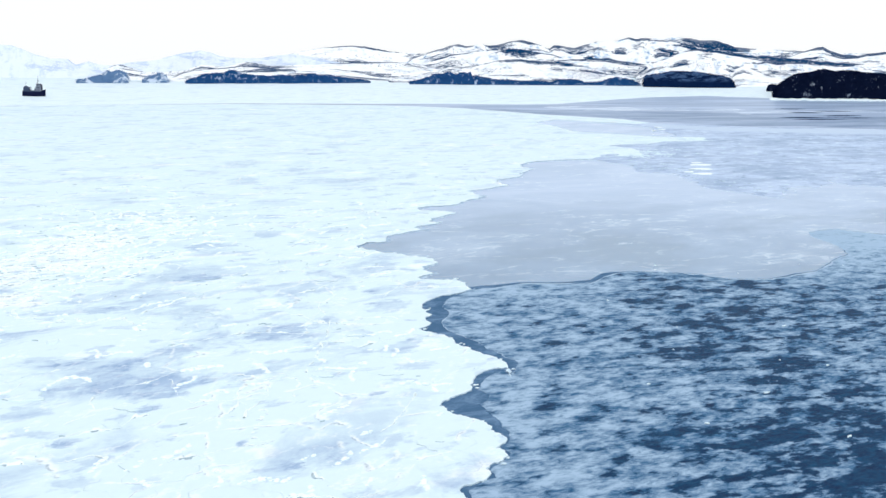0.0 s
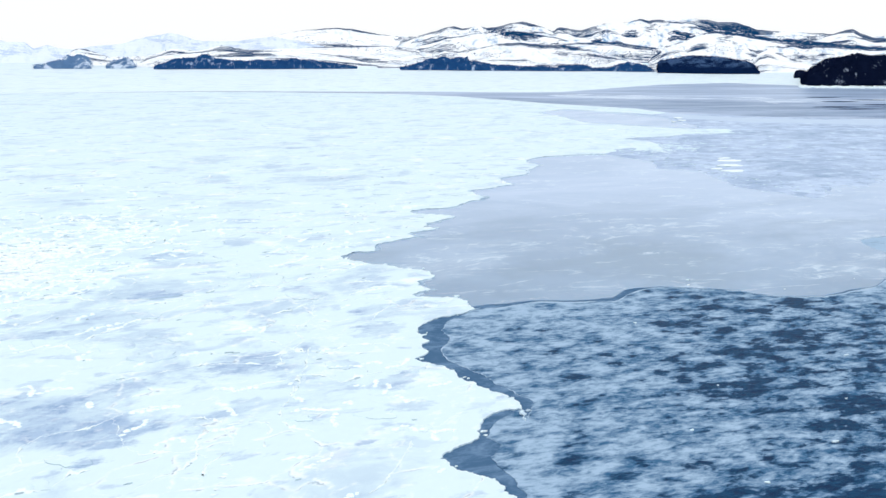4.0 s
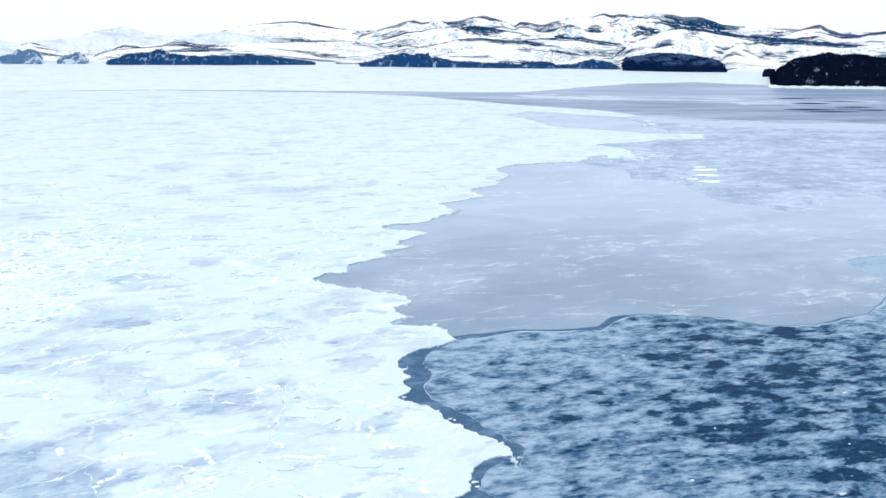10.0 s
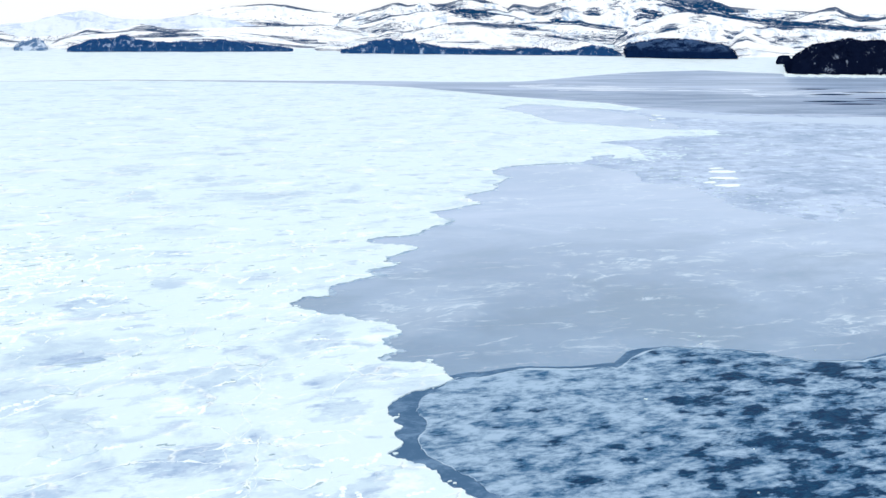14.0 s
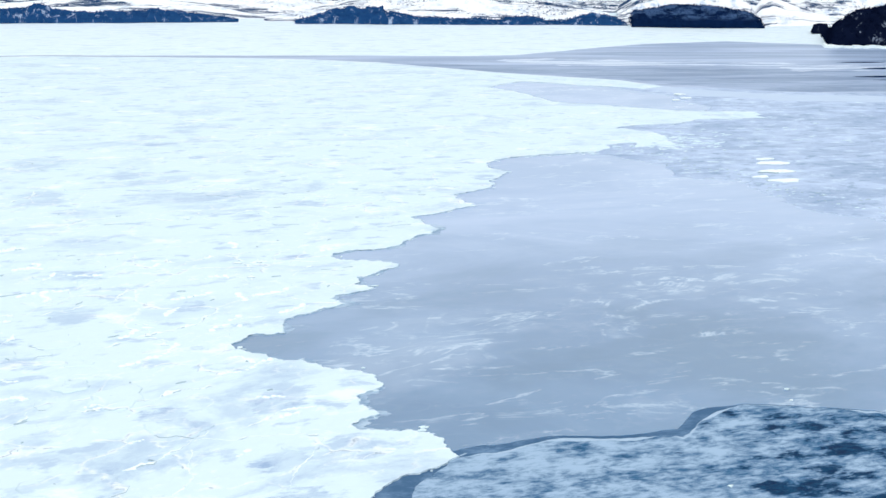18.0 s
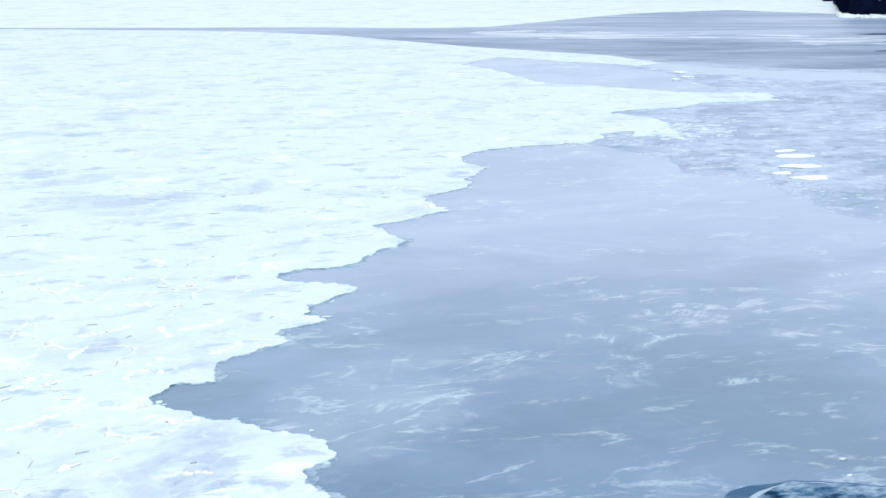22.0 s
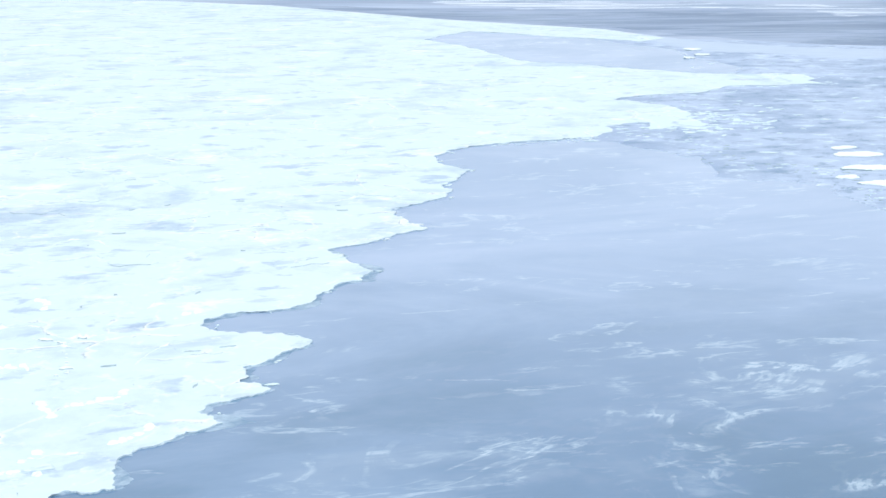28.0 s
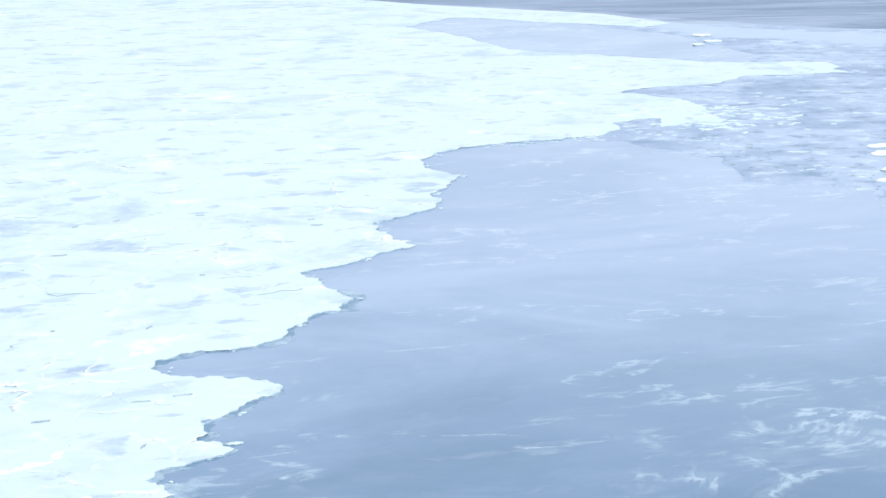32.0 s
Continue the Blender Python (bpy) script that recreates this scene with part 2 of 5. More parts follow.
n = Nodes("sheet_edge")
spot = n.noise(n.coords((0.12, 0.16, 1)), 1, 6, 0.65)
SHEET_EDGE = n.done(n.mix(n.span(spot, 0.56, 0.68), n.mix(n.noise(n.coords((0.4, 0.4, 1.5)), 1, 5), (0.42, 0.56, 0.66), (0.68, 0.80, 0.86)), (0.12, 0.20, 0.28)), 0.4, 0.3)

n = Nodes("cold_sea_water")
n.bump(n.noise(n.coords((0.25, 0.5, 1)), 1, 4), 0.06, 0.2)
skim = n.noise(n.coords((0.10, 0.16, 1), turn=25), 1, 9, 0.72, 0.4)
col = n.mix(n.noise(n.coords((0.03, 0.04, 1)), 1, 5), (0.05, 0.115, 0.21), (0.085, 0.165, 0.28))
WATER = n.done(n.mix(n.span(skim, 0.45, 0.68, 0.0, 0.75), col, (0.20, 0.32, 0.47)), 0.2, 0.0)
n = Nodes("open_dark_water")
DARK_WATER = n.done(n.mix(n.noise(n.coords((0.02, 0.1, 1)), 1, 5), (0.004, 0.014, 0.05), (0.02, 0.045, 0.11)), 0.5, 0.0)

# open holes in the slush, and torn patches of frost on the thin ice
HOLES = [(66, 283, 8.3, 5.2), (79, 296, 4.8, 3), (30, 285, 7, 4.2), (42, 277, 3.7, 3), (36, 251, 4.8, 2.1), (47, 258, 4.2, 1.5), (65, 252, 5.1, 3.5), (75, 261, 4.9, 3.2), (85, 263, 4.1, 4), (110, 294, 6, 4.5), (98, 267, 7.7, 4.9), (98, 258, 3.7, 2.1), (58, 258, 1.7, 2), (43, 266, 3.1, 2.1), (29, 269, 3.5, 2.9), (72, 286, 6, 4.1), (59, 244, 2.4, 3.6), (54, 250, 2, 3), (85, 255, 3.1, 2), (95, 289, 4.7, 2.1), (116, 285, 4.2, 3.3), (68, 240, 4.8, 1.4), (79, 241, 3.3, 2), (79, 276, 3.9, 2.7)]
HOLES_SOUTH = [(68, 237, 6.8, 4.9), (50, 206, 4.7, 2.3), (78, 188, 7.1, 2.9), (106, 205, 6.6, 2.9), (98, 195, 5.8, 1.8), (82, 198, 5.2, 1.8), (96, 223, 7.7, 3.9), (90, 170, 6.1, 2.9), (83, 176, 3.8, 1.3), (52, 174, 3.1, 1.8), (63, 175, 4.4, 1.2), (63, 187, 2.6, 1.3), (41, 186, 1.6, 2.4), (71, 167, 5.4, 1.7), (29, 220, 3.4, 2.4), (55, 195, 4, 1.5), (81, 167, 4.7, 1.2), (94, 175, 4.2, 1.4), (98, 186, 4.6, 1.2), (45, 174, 3.1, 1.5), (94, 180, 4.4, 1.7), (69, 186, 5.2, 1.6), (86, 215, 8.3, 2.9), (38, 182, 2, 1.7)]
WISPS = [(83, 411, 10.2, 4.9), (66, 393, 5.1, 3.2), (-2, 406, 2.7, 6.2), (30, 408, 6.6, 1), (57, 389, 4, 4.4), (51, 369, 2.3, 5.3), (19, 377, 6.4, 1.5), (23, 388, 13.6, 1.2), (-2, 387, 1.8, 2.8), (83, 409, 10.6, 4.7), (62, 393, 5.2, 5.7), (54, 375, 3.4, 8.6), (24, 384, 14.8, 2), (22, 376, 8.1, 1.6), (36, 360, 4.3, 1.1), (60, 358, 4.1, 2.3), (79, 363, 7.7, 1.5), (101, 386, 7, 2.5), (135, 426, 10.2, 2.9), (21, 323, 3.4, 4.9), (131, 324, 11.7, 7.1), (85, 411, 9.7, 4.5)]
n = Nodes("grease_ice")
gap = n.noise(n.coords((0.15, 0.26, 1), turn=8), 1, 3.0, 0.55, 0.3)
mesh = n.noise(n.coords((0.075, 0.13, 1), turn=-6), 1, 6, 0.6, 0.5)
lace = n.noise(n.coords((0.38, 0.80, 1), turn=-10), 1, 9, 0.70, 0.5)
zone = n.noise(n.coords((0.014, 0.020, 1)), 1, 3, 0.5)
sep = n.t.nodes.new("ShaderNodeSeparateXYZ")
n.t.links.new(n.coords((1, 1, 1)), sep.inputs[0])
bias = n.math("ADD", n.span(sep.outputs["X"], 8, 95, 0.085, -0.036), n.span(zone, 0.3, 0.7, -0.035, 0.035))
bias = n.math("ADD", bias, n.math("MULTIPLY", n.span(sep.outputs["X"], 35, 85), n.span(sep.outputs["Y"], 155, 225, -0.14, -0.022)))
bias = n.math("ADD", bias, n.math("MULTIPLY", n.span(sep.outputs["X"], 105, 150, 0.0, 0.17), n.span(sep.outputs["Y"], 275, 315)))
bias = n.math("ADD", bias, n.math("ADD", n.span(sep.outputs["Y"], 255, 325, 0.0, 0.06), n.span(sep.outputs["Y"], 318, 345, 0.0, 0.14)))
open_water = n.math("MAXIMUM", n.spots(HOLES, (6, 6), 0.17, 0.25, 1.5, 0.19), n.spots(HOLES_SOUTH, (5, 4), 0.2, 0.25, 1.5, 0.18))
q = n.math("ADD", n.math("ADD", gap, bias), n.math("MULTIPLY", n.math("SUBTRACT", lace, 0.5), 0.42))
q = n.math("SUBTRACT", n.math("ADD", q, n.math("MULTIPLY", n.math("SUBTRACT", mesh, 0.5), 0.35)), open_water)
cover = n.span(q, 0.325, 0.44)
film = n.math("ADD", n.math("MULTIPLY", q, 0.42), n.math("ADD", n.math("MULTIPLY", lace, 0.33), n.math("MULTIPLY", mesh, 0.25)))
col = n.mix(n.span(film, 0.40, 0.64), (0.034, 0.118, 0.235), (0.355, 0.492, 0.635))
hole = n.mix(n.span(lace, 0.3, 0.7), (0.001, 0.018, 0.062), (0.004, 0.056, 0.135))
col = n.mix(cover, hole, col)
n.bump(lace, 0.35, 0.12)
GREASE = n.done(col, n.span(cover, 0, 1, 0.28, 0.45), 0.006)

n = Nodes("thin_grey_ice")
veil = n.noise(n.coords((0.007, 0.014, 1), turn=5), 1, 7, 0.62, 0.8)
wisp = n.noise(n.coords((0.030, 0.052, 1), turn=-4), 1, 6, 0.58, 1.6)
shred = n.noise(n.coords((0.07, 0.15, 1), turn=6), 1, 7, 0.62, 0.9)
knot = n.spots(WISPS, (16, 11), 0.11, 0.3, 2.1, 1.0)
sep = n.t.nodes.new("ShaderNodeSeparateXYZ")
n.t.links.new(n.coords((1, 1, 1)), sep.inputs[0])
# Paler away from the crack: older ice, plus sky sheen put into the colour.
age_and_sheen = n.span(n.math("ADD", sep.outputs["Y"], n.math("ADD", n.math("MULTIPLY", veil, 120), n.math("MULTIPLY", sep.outputs["X"], 0.3))), 355, 600)
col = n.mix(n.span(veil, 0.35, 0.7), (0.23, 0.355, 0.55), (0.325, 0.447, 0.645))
col = n.mix(age_and_sheen, n.mix(n.span(veil, 0.35, 0.7), (0.056, 0.163, 0.305), (0.096, 0.223, 0.378)), col)
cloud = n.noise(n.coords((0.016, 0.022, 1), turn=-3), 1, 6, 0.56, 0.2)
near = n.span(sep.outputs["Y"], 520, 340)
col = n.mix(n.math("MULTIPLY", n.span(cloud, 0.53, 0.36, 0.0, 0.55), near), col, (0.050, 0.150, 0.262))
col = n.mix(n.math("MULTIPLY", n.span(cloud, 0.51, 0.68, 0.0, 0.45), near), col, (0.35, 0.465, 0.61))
line = n.span(n.math("ABSOLUTE", n.math("SUBTRACT", wisp, 0.5)), 0.0, 0.042, 1.0, 0.0)
streaks = n.math("MULTIPLY", n.math("MULTIPLY", line, n.span(shred, 0.40, 0.62)), n.math("MAXIMUM", n.span(knot, 0.0, 1.0, 0.05, 0.95), n.span(cloud, 0.50, 0.62, 0.0, 0.75)))
long = n.span(n.math("ABSOLUTE", n.math("SUBTRACT", n.noise(n.coords((0.010, 0.040, 1), turn=3), 1, 7, 0.6, 0.3), 0.5)), 0.0, 0.016, 0.55, 0.0)
streaks = n.math("MAXIMUM", streaks, n.math("MULTIPLY", long, n.span(shred, 0.46, 0.62)))
streaks = n.math("MAXIMUM", streaks, n.math("MULTIPLY", n.span(shred, 0.46, 0.74), n.span(knot, 0.1, 1.0, 0.02, 0.4)))
col = n.mix(n.math("MULTIPLY", streaks, 0.9), col, (0.49, 0.64, 0.77))
n.bump(wisp, 0.12, 0.05)
THIN = n.done(col, 0.17, 0.5)

n = Nodes("mottled_young_ice")
a = n.noise(n.coords((0.015, 0.026, 1)), 1, 8, 0.70, 0.4)
b = n.noise(n.coords((0.08, 0.11, 1)), 1, 8, 0.72, 0.2)
col = n.mix(n.span(a, 0.38, 0.62), (0.30, 0.41, 0.585), (0.47, 0.585, 0.76))
col = n.mix(n.span(b, 0.52, 0.66, 0, 0.75), col, (0.66, 0.79, 0.89))
col = n.mix(n.span(b, 0.47, 0.37, 0, 0.75), col, (0.185, 0.295, 0.45))
n.bump(b, 0.4, 0.15)
YOUNG = n.done(col, 0.45, 0.28)

n = Nodes("refrozen_lead")
a = n.noise(n.coords((0.003, 0.022, 1), turn=-4), 1, 7, 0.66, 0.6)
col = n.mix(n.span(a, 0.35, 0.65), (0.20, 0.29, 0.44), (0.40, 0.50, 0.66))
LEAD = n.done(col, 0.35, 0.2)
n = Nodes("dark_lead_ice")
a = n.noise(n.coords((0.006, 0.03, 1), turn=-6), 1, 9, 0.72, 0.5)
DARK_LEAD = n.done(n.mix(n.span(a, 0.38, 0.64), (0.135, 0.215, 0.35), (0.30, 0.40, 0.56)), 0.35, 0.2)
n = Nodes("slush_rim")
SLUSH_RIM = n.done(n.mix(n.noise(n.coords((0.5, 0.7, 1)), 1, 7, 0.7), (0.22, 0.35, 0.50), (0.52, 0.66, 0.78)), 0.55, 0.2)
n = Nodes("slush_fringe")
a = n.noise(n.coords((0.16, 0.26, 1), turn=-5), 1, 9, 0.72, 0.4)
FRINGE = n.done(n.mix(n.span(a, 0.40, 0.62), (0.15, 0.275, 0.42), (0.42, 0.56, 0.68)), 0.4, 0.3)
n = Nodes("frost_veil")
FROST_BAND = n.done(n.mix(n.span(n.noise(n.coords((0.008, 0.075, 1), turn=-5), 1, 9, 0.72, 0.4), 0.42, 0.60), (0.28, 0.375, 0.53), (0.70, 0.78, 0.87)), 0.5, 0.2)
n = Nodes("frost_rim")
FROST = n.done(n.mix(n.noise(n.coords((0.05, 0.2, 1)), 1, 6, 0.65), (0.40, 0.51, 0.68), (0.60, 0.71, 0.82)), 0.55, 0.3)


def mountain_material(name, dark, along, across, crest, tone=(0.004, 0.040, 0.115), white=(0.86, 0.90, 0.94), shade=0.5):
    """Snow slopes crossed by thin lines of dark scrub that follow the ridges, with slope shade painted blue between."""
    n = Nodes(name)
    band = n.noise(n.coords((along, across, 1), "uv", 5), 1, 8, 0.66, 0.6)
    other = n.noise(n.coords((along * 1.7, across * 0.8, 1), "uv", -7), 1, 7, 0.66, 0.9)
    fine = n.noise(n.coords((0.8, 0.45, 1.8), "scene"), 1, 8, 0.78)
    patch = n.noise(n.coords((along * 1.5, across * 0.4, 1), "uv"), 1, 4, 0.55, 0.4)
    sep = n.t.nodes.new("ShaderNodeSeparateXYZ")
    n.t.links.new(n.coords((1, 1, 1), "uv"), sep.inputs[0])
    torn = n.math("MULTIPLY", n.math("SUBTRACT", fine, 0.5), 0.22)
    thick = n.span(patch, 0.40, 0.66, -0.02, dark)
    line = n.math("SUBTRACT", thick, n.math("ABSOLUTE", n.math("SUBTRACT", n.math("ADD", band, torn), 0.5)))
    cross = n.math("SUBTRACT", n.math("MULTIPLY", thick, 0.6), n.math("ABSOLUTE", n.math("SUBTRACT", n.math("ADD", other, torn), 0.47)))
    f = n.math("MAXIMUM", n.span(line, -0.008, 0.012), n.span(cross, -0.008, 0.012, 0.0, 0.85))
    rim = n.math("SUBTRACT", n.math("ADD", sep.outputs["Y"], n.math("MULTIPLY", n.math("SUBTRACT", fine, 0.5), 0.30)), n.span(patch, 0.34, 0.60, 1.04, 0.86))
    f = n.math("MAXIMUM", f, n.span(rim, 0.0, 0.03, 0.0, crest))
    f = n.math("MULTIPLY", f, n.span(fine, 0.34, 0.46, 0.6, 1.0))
    # Blue slope shade goes into the snow colour; the overcast light gives none.
    slope_shade = n.noise(n.coords((along * 6, across * 0.30, 1), "uv", 14), 1, 8, 0.7, 0.4)
    pale = n.math("MULTIPLY", n.span(n.math("ADD", n.math("MULTIPLY", slope_shade, 0.6), n.math("MULTIPLY", fine, 0.4)), 0.49, 0.60, 0.0, shade), n.span(other, 0.42, 0.56, 0.15, 1.0))
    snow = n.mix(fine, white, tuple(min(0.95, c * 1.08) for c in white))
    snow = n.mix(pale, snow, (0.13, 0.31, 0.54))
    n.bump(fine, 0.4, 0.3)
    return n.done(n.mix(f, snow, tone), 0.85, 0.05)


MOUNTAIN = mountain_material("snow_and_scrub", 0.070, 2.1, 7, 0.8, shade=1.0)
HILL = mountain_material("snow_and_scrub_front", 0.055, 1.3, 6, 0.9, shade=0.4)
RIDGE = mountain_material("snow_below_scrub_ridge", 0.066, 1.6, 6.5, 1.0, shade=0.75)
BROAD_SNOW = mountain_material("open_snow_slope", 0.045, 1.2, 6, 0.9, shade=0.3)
# Distance haze is painted into both colours of the far range.
HAZE = mountain_material("hazed_far_range", 0.045, 2.4, 4, 0.0, (0.50, 0.60, 0.76), (0.71, 0.78, 0.87), 0.35)

n = Nodes("wooded_cliff")
streak = n.noise(n.coords((22, 1.3, 1), "uv"), 1, 7, 0.75, 0.5)
clump = n.noise(n.coords((0.9, 0.9, 0.9), "scene"), 1, 6, 0.7)
# The cliff's blue cast includes distance haze put into the colour.
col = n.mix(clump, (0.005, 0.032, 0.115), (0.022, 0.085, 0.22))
col = n.mix(n.span(n.math("ADD", streak, n.math("MULTIPLY", clump, 0.25)), 0.68, 0.77, 0, 0.7), col, (0.45, 0.56, 0.72))
n.bump(clump, 0.6, 0.4)
WOODED = n.done(col, 0.95, 0.0)
# Aerial haze over the western woods is put into these colours.
n = Nodes("hazed_wooded_shore")
clump = n.noise(n.coords((0.35, 0.5, 0.6), "scene"), 1, 6, 0.7)
col = n.mix(clump, (0.05, 0.12, 0.25), (0.14, 0.24, 0.40))
HAZED_WOODED = n.done(n.mix(n.span(n.noise(n.coords((0.2, 0.2, 0.35), "scene", 20), 1, 6, 0.7, 0.4), 0.50, 0.58, 0.0, 0.85), col, (0.62, 0.71, 0.83)), 0.95, 0.0)
n = Nodes("wooded_headland")
clump = n.noise(n.coords((0.9, 0.9, 0.9), "scene"), 1, 6, 0.7)
bright = n.noise(n.coords((0.30, 0.3, 0.9), "scene"), 1, 7, 0.68, 0.6)
sep = n.t.nodes.new("ShaderNodeSeparateXYZ")
n.t.links.new(n.coords((1, 1, 1), "scene"), sep.inputs[0])
dusted = n.math("MULTIPLY", n.span(sep.outputs["Z"], 1.3, 2.3), n.span(bright, 0.42, 0.60, 0.0, 0.8))
col = n.mix(clump, (0.001, 0.006, 0.030), (0.006, 0.022, 0.075))
HEADLAND = n.done(n.mix(dusted, col, (0.06, 0.12, 0.25)), 0.95, 0.0)
n = Nodes("dark_island_rock")
rock = n.noise(n.coords((0.5, 0.5, 0.3), "scene"), 1, 7, 0.7, 0.5)
col = n.mix(rock, (0.0015, 0.0035, 0.015), (0.006, 0.011, 0.032))
col = n.mix(n.span(rock, 0.58, 0.68, 0, 0.7), col, (0.30, 0.36, 0.47))
n.bump(rock, 0.7, 0.3)
ROCK = n.done(col, 0.95, 0.0)
n = Nodes("winter_trees")
each = n.t.nodes.new("ShaderNodeNewGeometry").outputs["Random Per Island"]
col = n.mix(n.noise(n.coords((1, 1, 1), "scene"), 1, 3), (0.0015, 0.0035, 0.016), (0.005, 0.010, 0.032))
TREES = n.done(n.mix(n.span(each, 0.9975, 0.998, 0, 0.6), col, (0.30, 0.36, 0.45)), 0.95, 0.0)
# Far-shore trees, blued by haze painted into their colour.
n = Nodes("haze_blue_trees")
HAZE_BLUE_TREES = n.done(n.mix(n.noise(n.coords((1, 1, 1), "scene"), 1, 3), (0.004, 0.030, 0.105), (0.020, 0.075, 0.20)), 0.95, 0.0)


def plain(name, a, b, rough=0.6, metal=0.0, scale=0.8):
    n = Nodes(name)
    return n.done(n.mix(n.noise(n.coords((scale, scale, scale), "obj"), 1, 5, 0.65), a, b), rough, 0.03, metal, 1.45)


HULL_PAINT = plain("dark_hull_paint", (0.004, 0.006, 0.028), (0.010, 0.014, 0.045), 0.8)
GREY_PAINT = plain("weathered_grey_paint", (0.025, 0.04, 0.085), (0.08, 0.105, 0.17), 0.55)
WHITE_PAINT = plain("stained_white_paint", (0.10, 0.125, 0.19), (0.30, 0.34, 0.41), 0.5)
DARK_STEEL = plain("dark_steel", (0.006, 0.008, 0.025), (0.02, 0.022, 0.045), 0.8, 0.0)
PANE = plain("wheelhouse_glass", (0.01, 0.015, 0.02), (0.02, 0.025, 0.03), 0.1)


# ---- mesh tools ----
from mathutils.geometry import tessellate_polygon


def part(name, bm, material, parent=None, label="", smooth=False):
    """Links a bmesh as one mesh object, under parent if there is one."""
    me = bpy.data.meshes.new(name)
    bm.to_mesh(me)
    bm.free()
    for m in material if isinstance(material, (list, tuple)) else [material]:
        me.materials.append(m)
    if smooth:
        me.polygons.foreach_set("use_smooth", [True] * len(me.polygons))
    ob = new(name, me)
    ob.parent = parent
    return tagged(ob, label)


def raw(name, verts, faces, material, parent=None, smooth=False, uvs=None, slots=None):
    me = bpy.data.meshes.new(name)
    me.from_pydata(verts, [], faces)
    for m in material if isinstance(material, (list, tuple)) else [material]:
        me.materials.append(m)
    if uvs is not None:
        layer = me.uv_layers.new(name="UVMap")
        loops = np.empty(len(me.loops), dtype=np.int32)
        me.loops.foreach_get("vertex_index", loops)
        layer.data.foreach_set("uv", np.asarray(uvs, dtype=np.float32)[loops].ravel())
    if slots is not None:
        me.polygons.foreach_set("material_index", slots)
    if smooth:
        me.polygons.foreach_set("use_smooth", [True] * len(me.polygons))
    me.update()
    ob = new(name, me)
    ob.parent = parent
    return ob


def ragged(pts, rng, levels=4, amp=0.13, closed=False, least=1.5, cap=1e9):
    """A line made uneven by moving the middle of each stretch to one side, again and again."""
    pts = [Vector(p) for p in pts]
    for _ in range(levels):
        nxt = []
        count = len(pts) if closed else len(pts) - 1
        for i in range(count):
            a, b = pts[i], pts[(i + 1) % len(pts)]
            nxt.append(a)
            d = b - a
            if d.length > least:
                nxt.append((a + b) / 2 + Vector((-d.y, d.x)) * rng.uniform(-amp, amp) * min(1.0, cap / d.length))
        if not closed:
            nxt.append(pts[-1])
        pts = nxt
    return pts


def slab(name, outline, z0, z1, mats, rng=None, rim=0.0):
    """A flat sheet of ice with a broken edge: top, and sides in the second material."""
    if sum(a.x * b.y - b.x * a.y for a, b in zip(outline, outline[1:] + outline[:1])) < 0:
        outline = outline[::-1]
    count = len(outline)
    verts = [(p.x, p.y, z1) for p in outline]
    verts += [(p.x + (rng.uniform(-rim, rim) if rng else 0), p.y + (rng.uniform(-rim, rim) if rng else 0), z0) for p in outline]
    faces = []
    for i, j, k in tessellate_polygon([[Vector((p.x, p.y, 0)) for p in outline]]):
        a, b, c = outline[i], outline[j], outline[k]
        faces.append((i, j, k) if (b - a).cross(c - a) > 0 else (i, k, j))
    slots = [0] * len(faces)
    for i in range(count):
        j = (i + 1) % count
        faces.append((j, i, count + i, count + j))
        slots.append(1)
    return raw(name, laid(verts), faces, mats, slots=slots)


def box(bm, x0, x1, y0, y1, z0, z1, taper=0.0, slot=0):
    vs = [bm.verts.new(c) for c in ((x0, y0, z0), (x1, y0, z0), (x1, y1, z0), (x0, y1, z0),
                                    (x0 + taper, y0 + taper, z1), (x1 - taper, y0 + taper, z1), (x1 - taper, y1 - taper, z1), (x0 + taper, y1 - taper, z1))]
    for q in ((3, 2, 1, 0), (4, 5, 6, 7), (0, 1, 5, 4), (1, 2, 6, 5), (2, 3, 7, 6), (3, 0, 4, 7)):
        bm.faces.new([vs[i] for i in q]).material_index = slot


# ---- sea and ice ----
rng = random.Random(7)
tagged(raw("water", [(-520, -200, 0), (520, -200, 0), (520, 849, 0), (-520, 849, 0)], [(0, 1, 2, 3)], WATER), "dark cold sea water between the ice sheets", "sea", kind="structure")

EDGE_SOUTH = [(2, 34), (9, 50), (-4, 95), (8, 120), (-2, 138), (10, 156)]
EDGE_A = [(12.5, 174.7), (9.9, 179.4), (8.4, 182.7), (12.2, 184.5), (13.7, 185), (14.6, 186.8), (13.5, 188.7), (14.4, 190.2), (18.1, 192.9), (17.4, 195.1), (15.3, 196.7), (18, 199.4), (16.8, 202.2), (13.7, 207.7), (11.6, 210), (6.4, 213.6), (2.6, 218.7), (4.1, 221.3), (8.7, 224.3), (10, 225.6), (9.7, 229), (10.6, 233.8), (12.7, 236.2), (18.8, 237.5), (19.7, 231.7), (18.6, 235.2), (19.2, 238.4), (17.8, 242.1), (13.5, 247.1), (9.2, 252), (4.4, 258.3), (2.5, 262.8), (-0.7, 265.5), (-6.4, 271.1), (-3.2, 275.6), (-5.1, 279.2), (-3.5, 283.2), (-7.3, 290.5), (-7, 295.5), (-4.3, 299.6), (0.1, 302.6), (8.4, 307.6)]
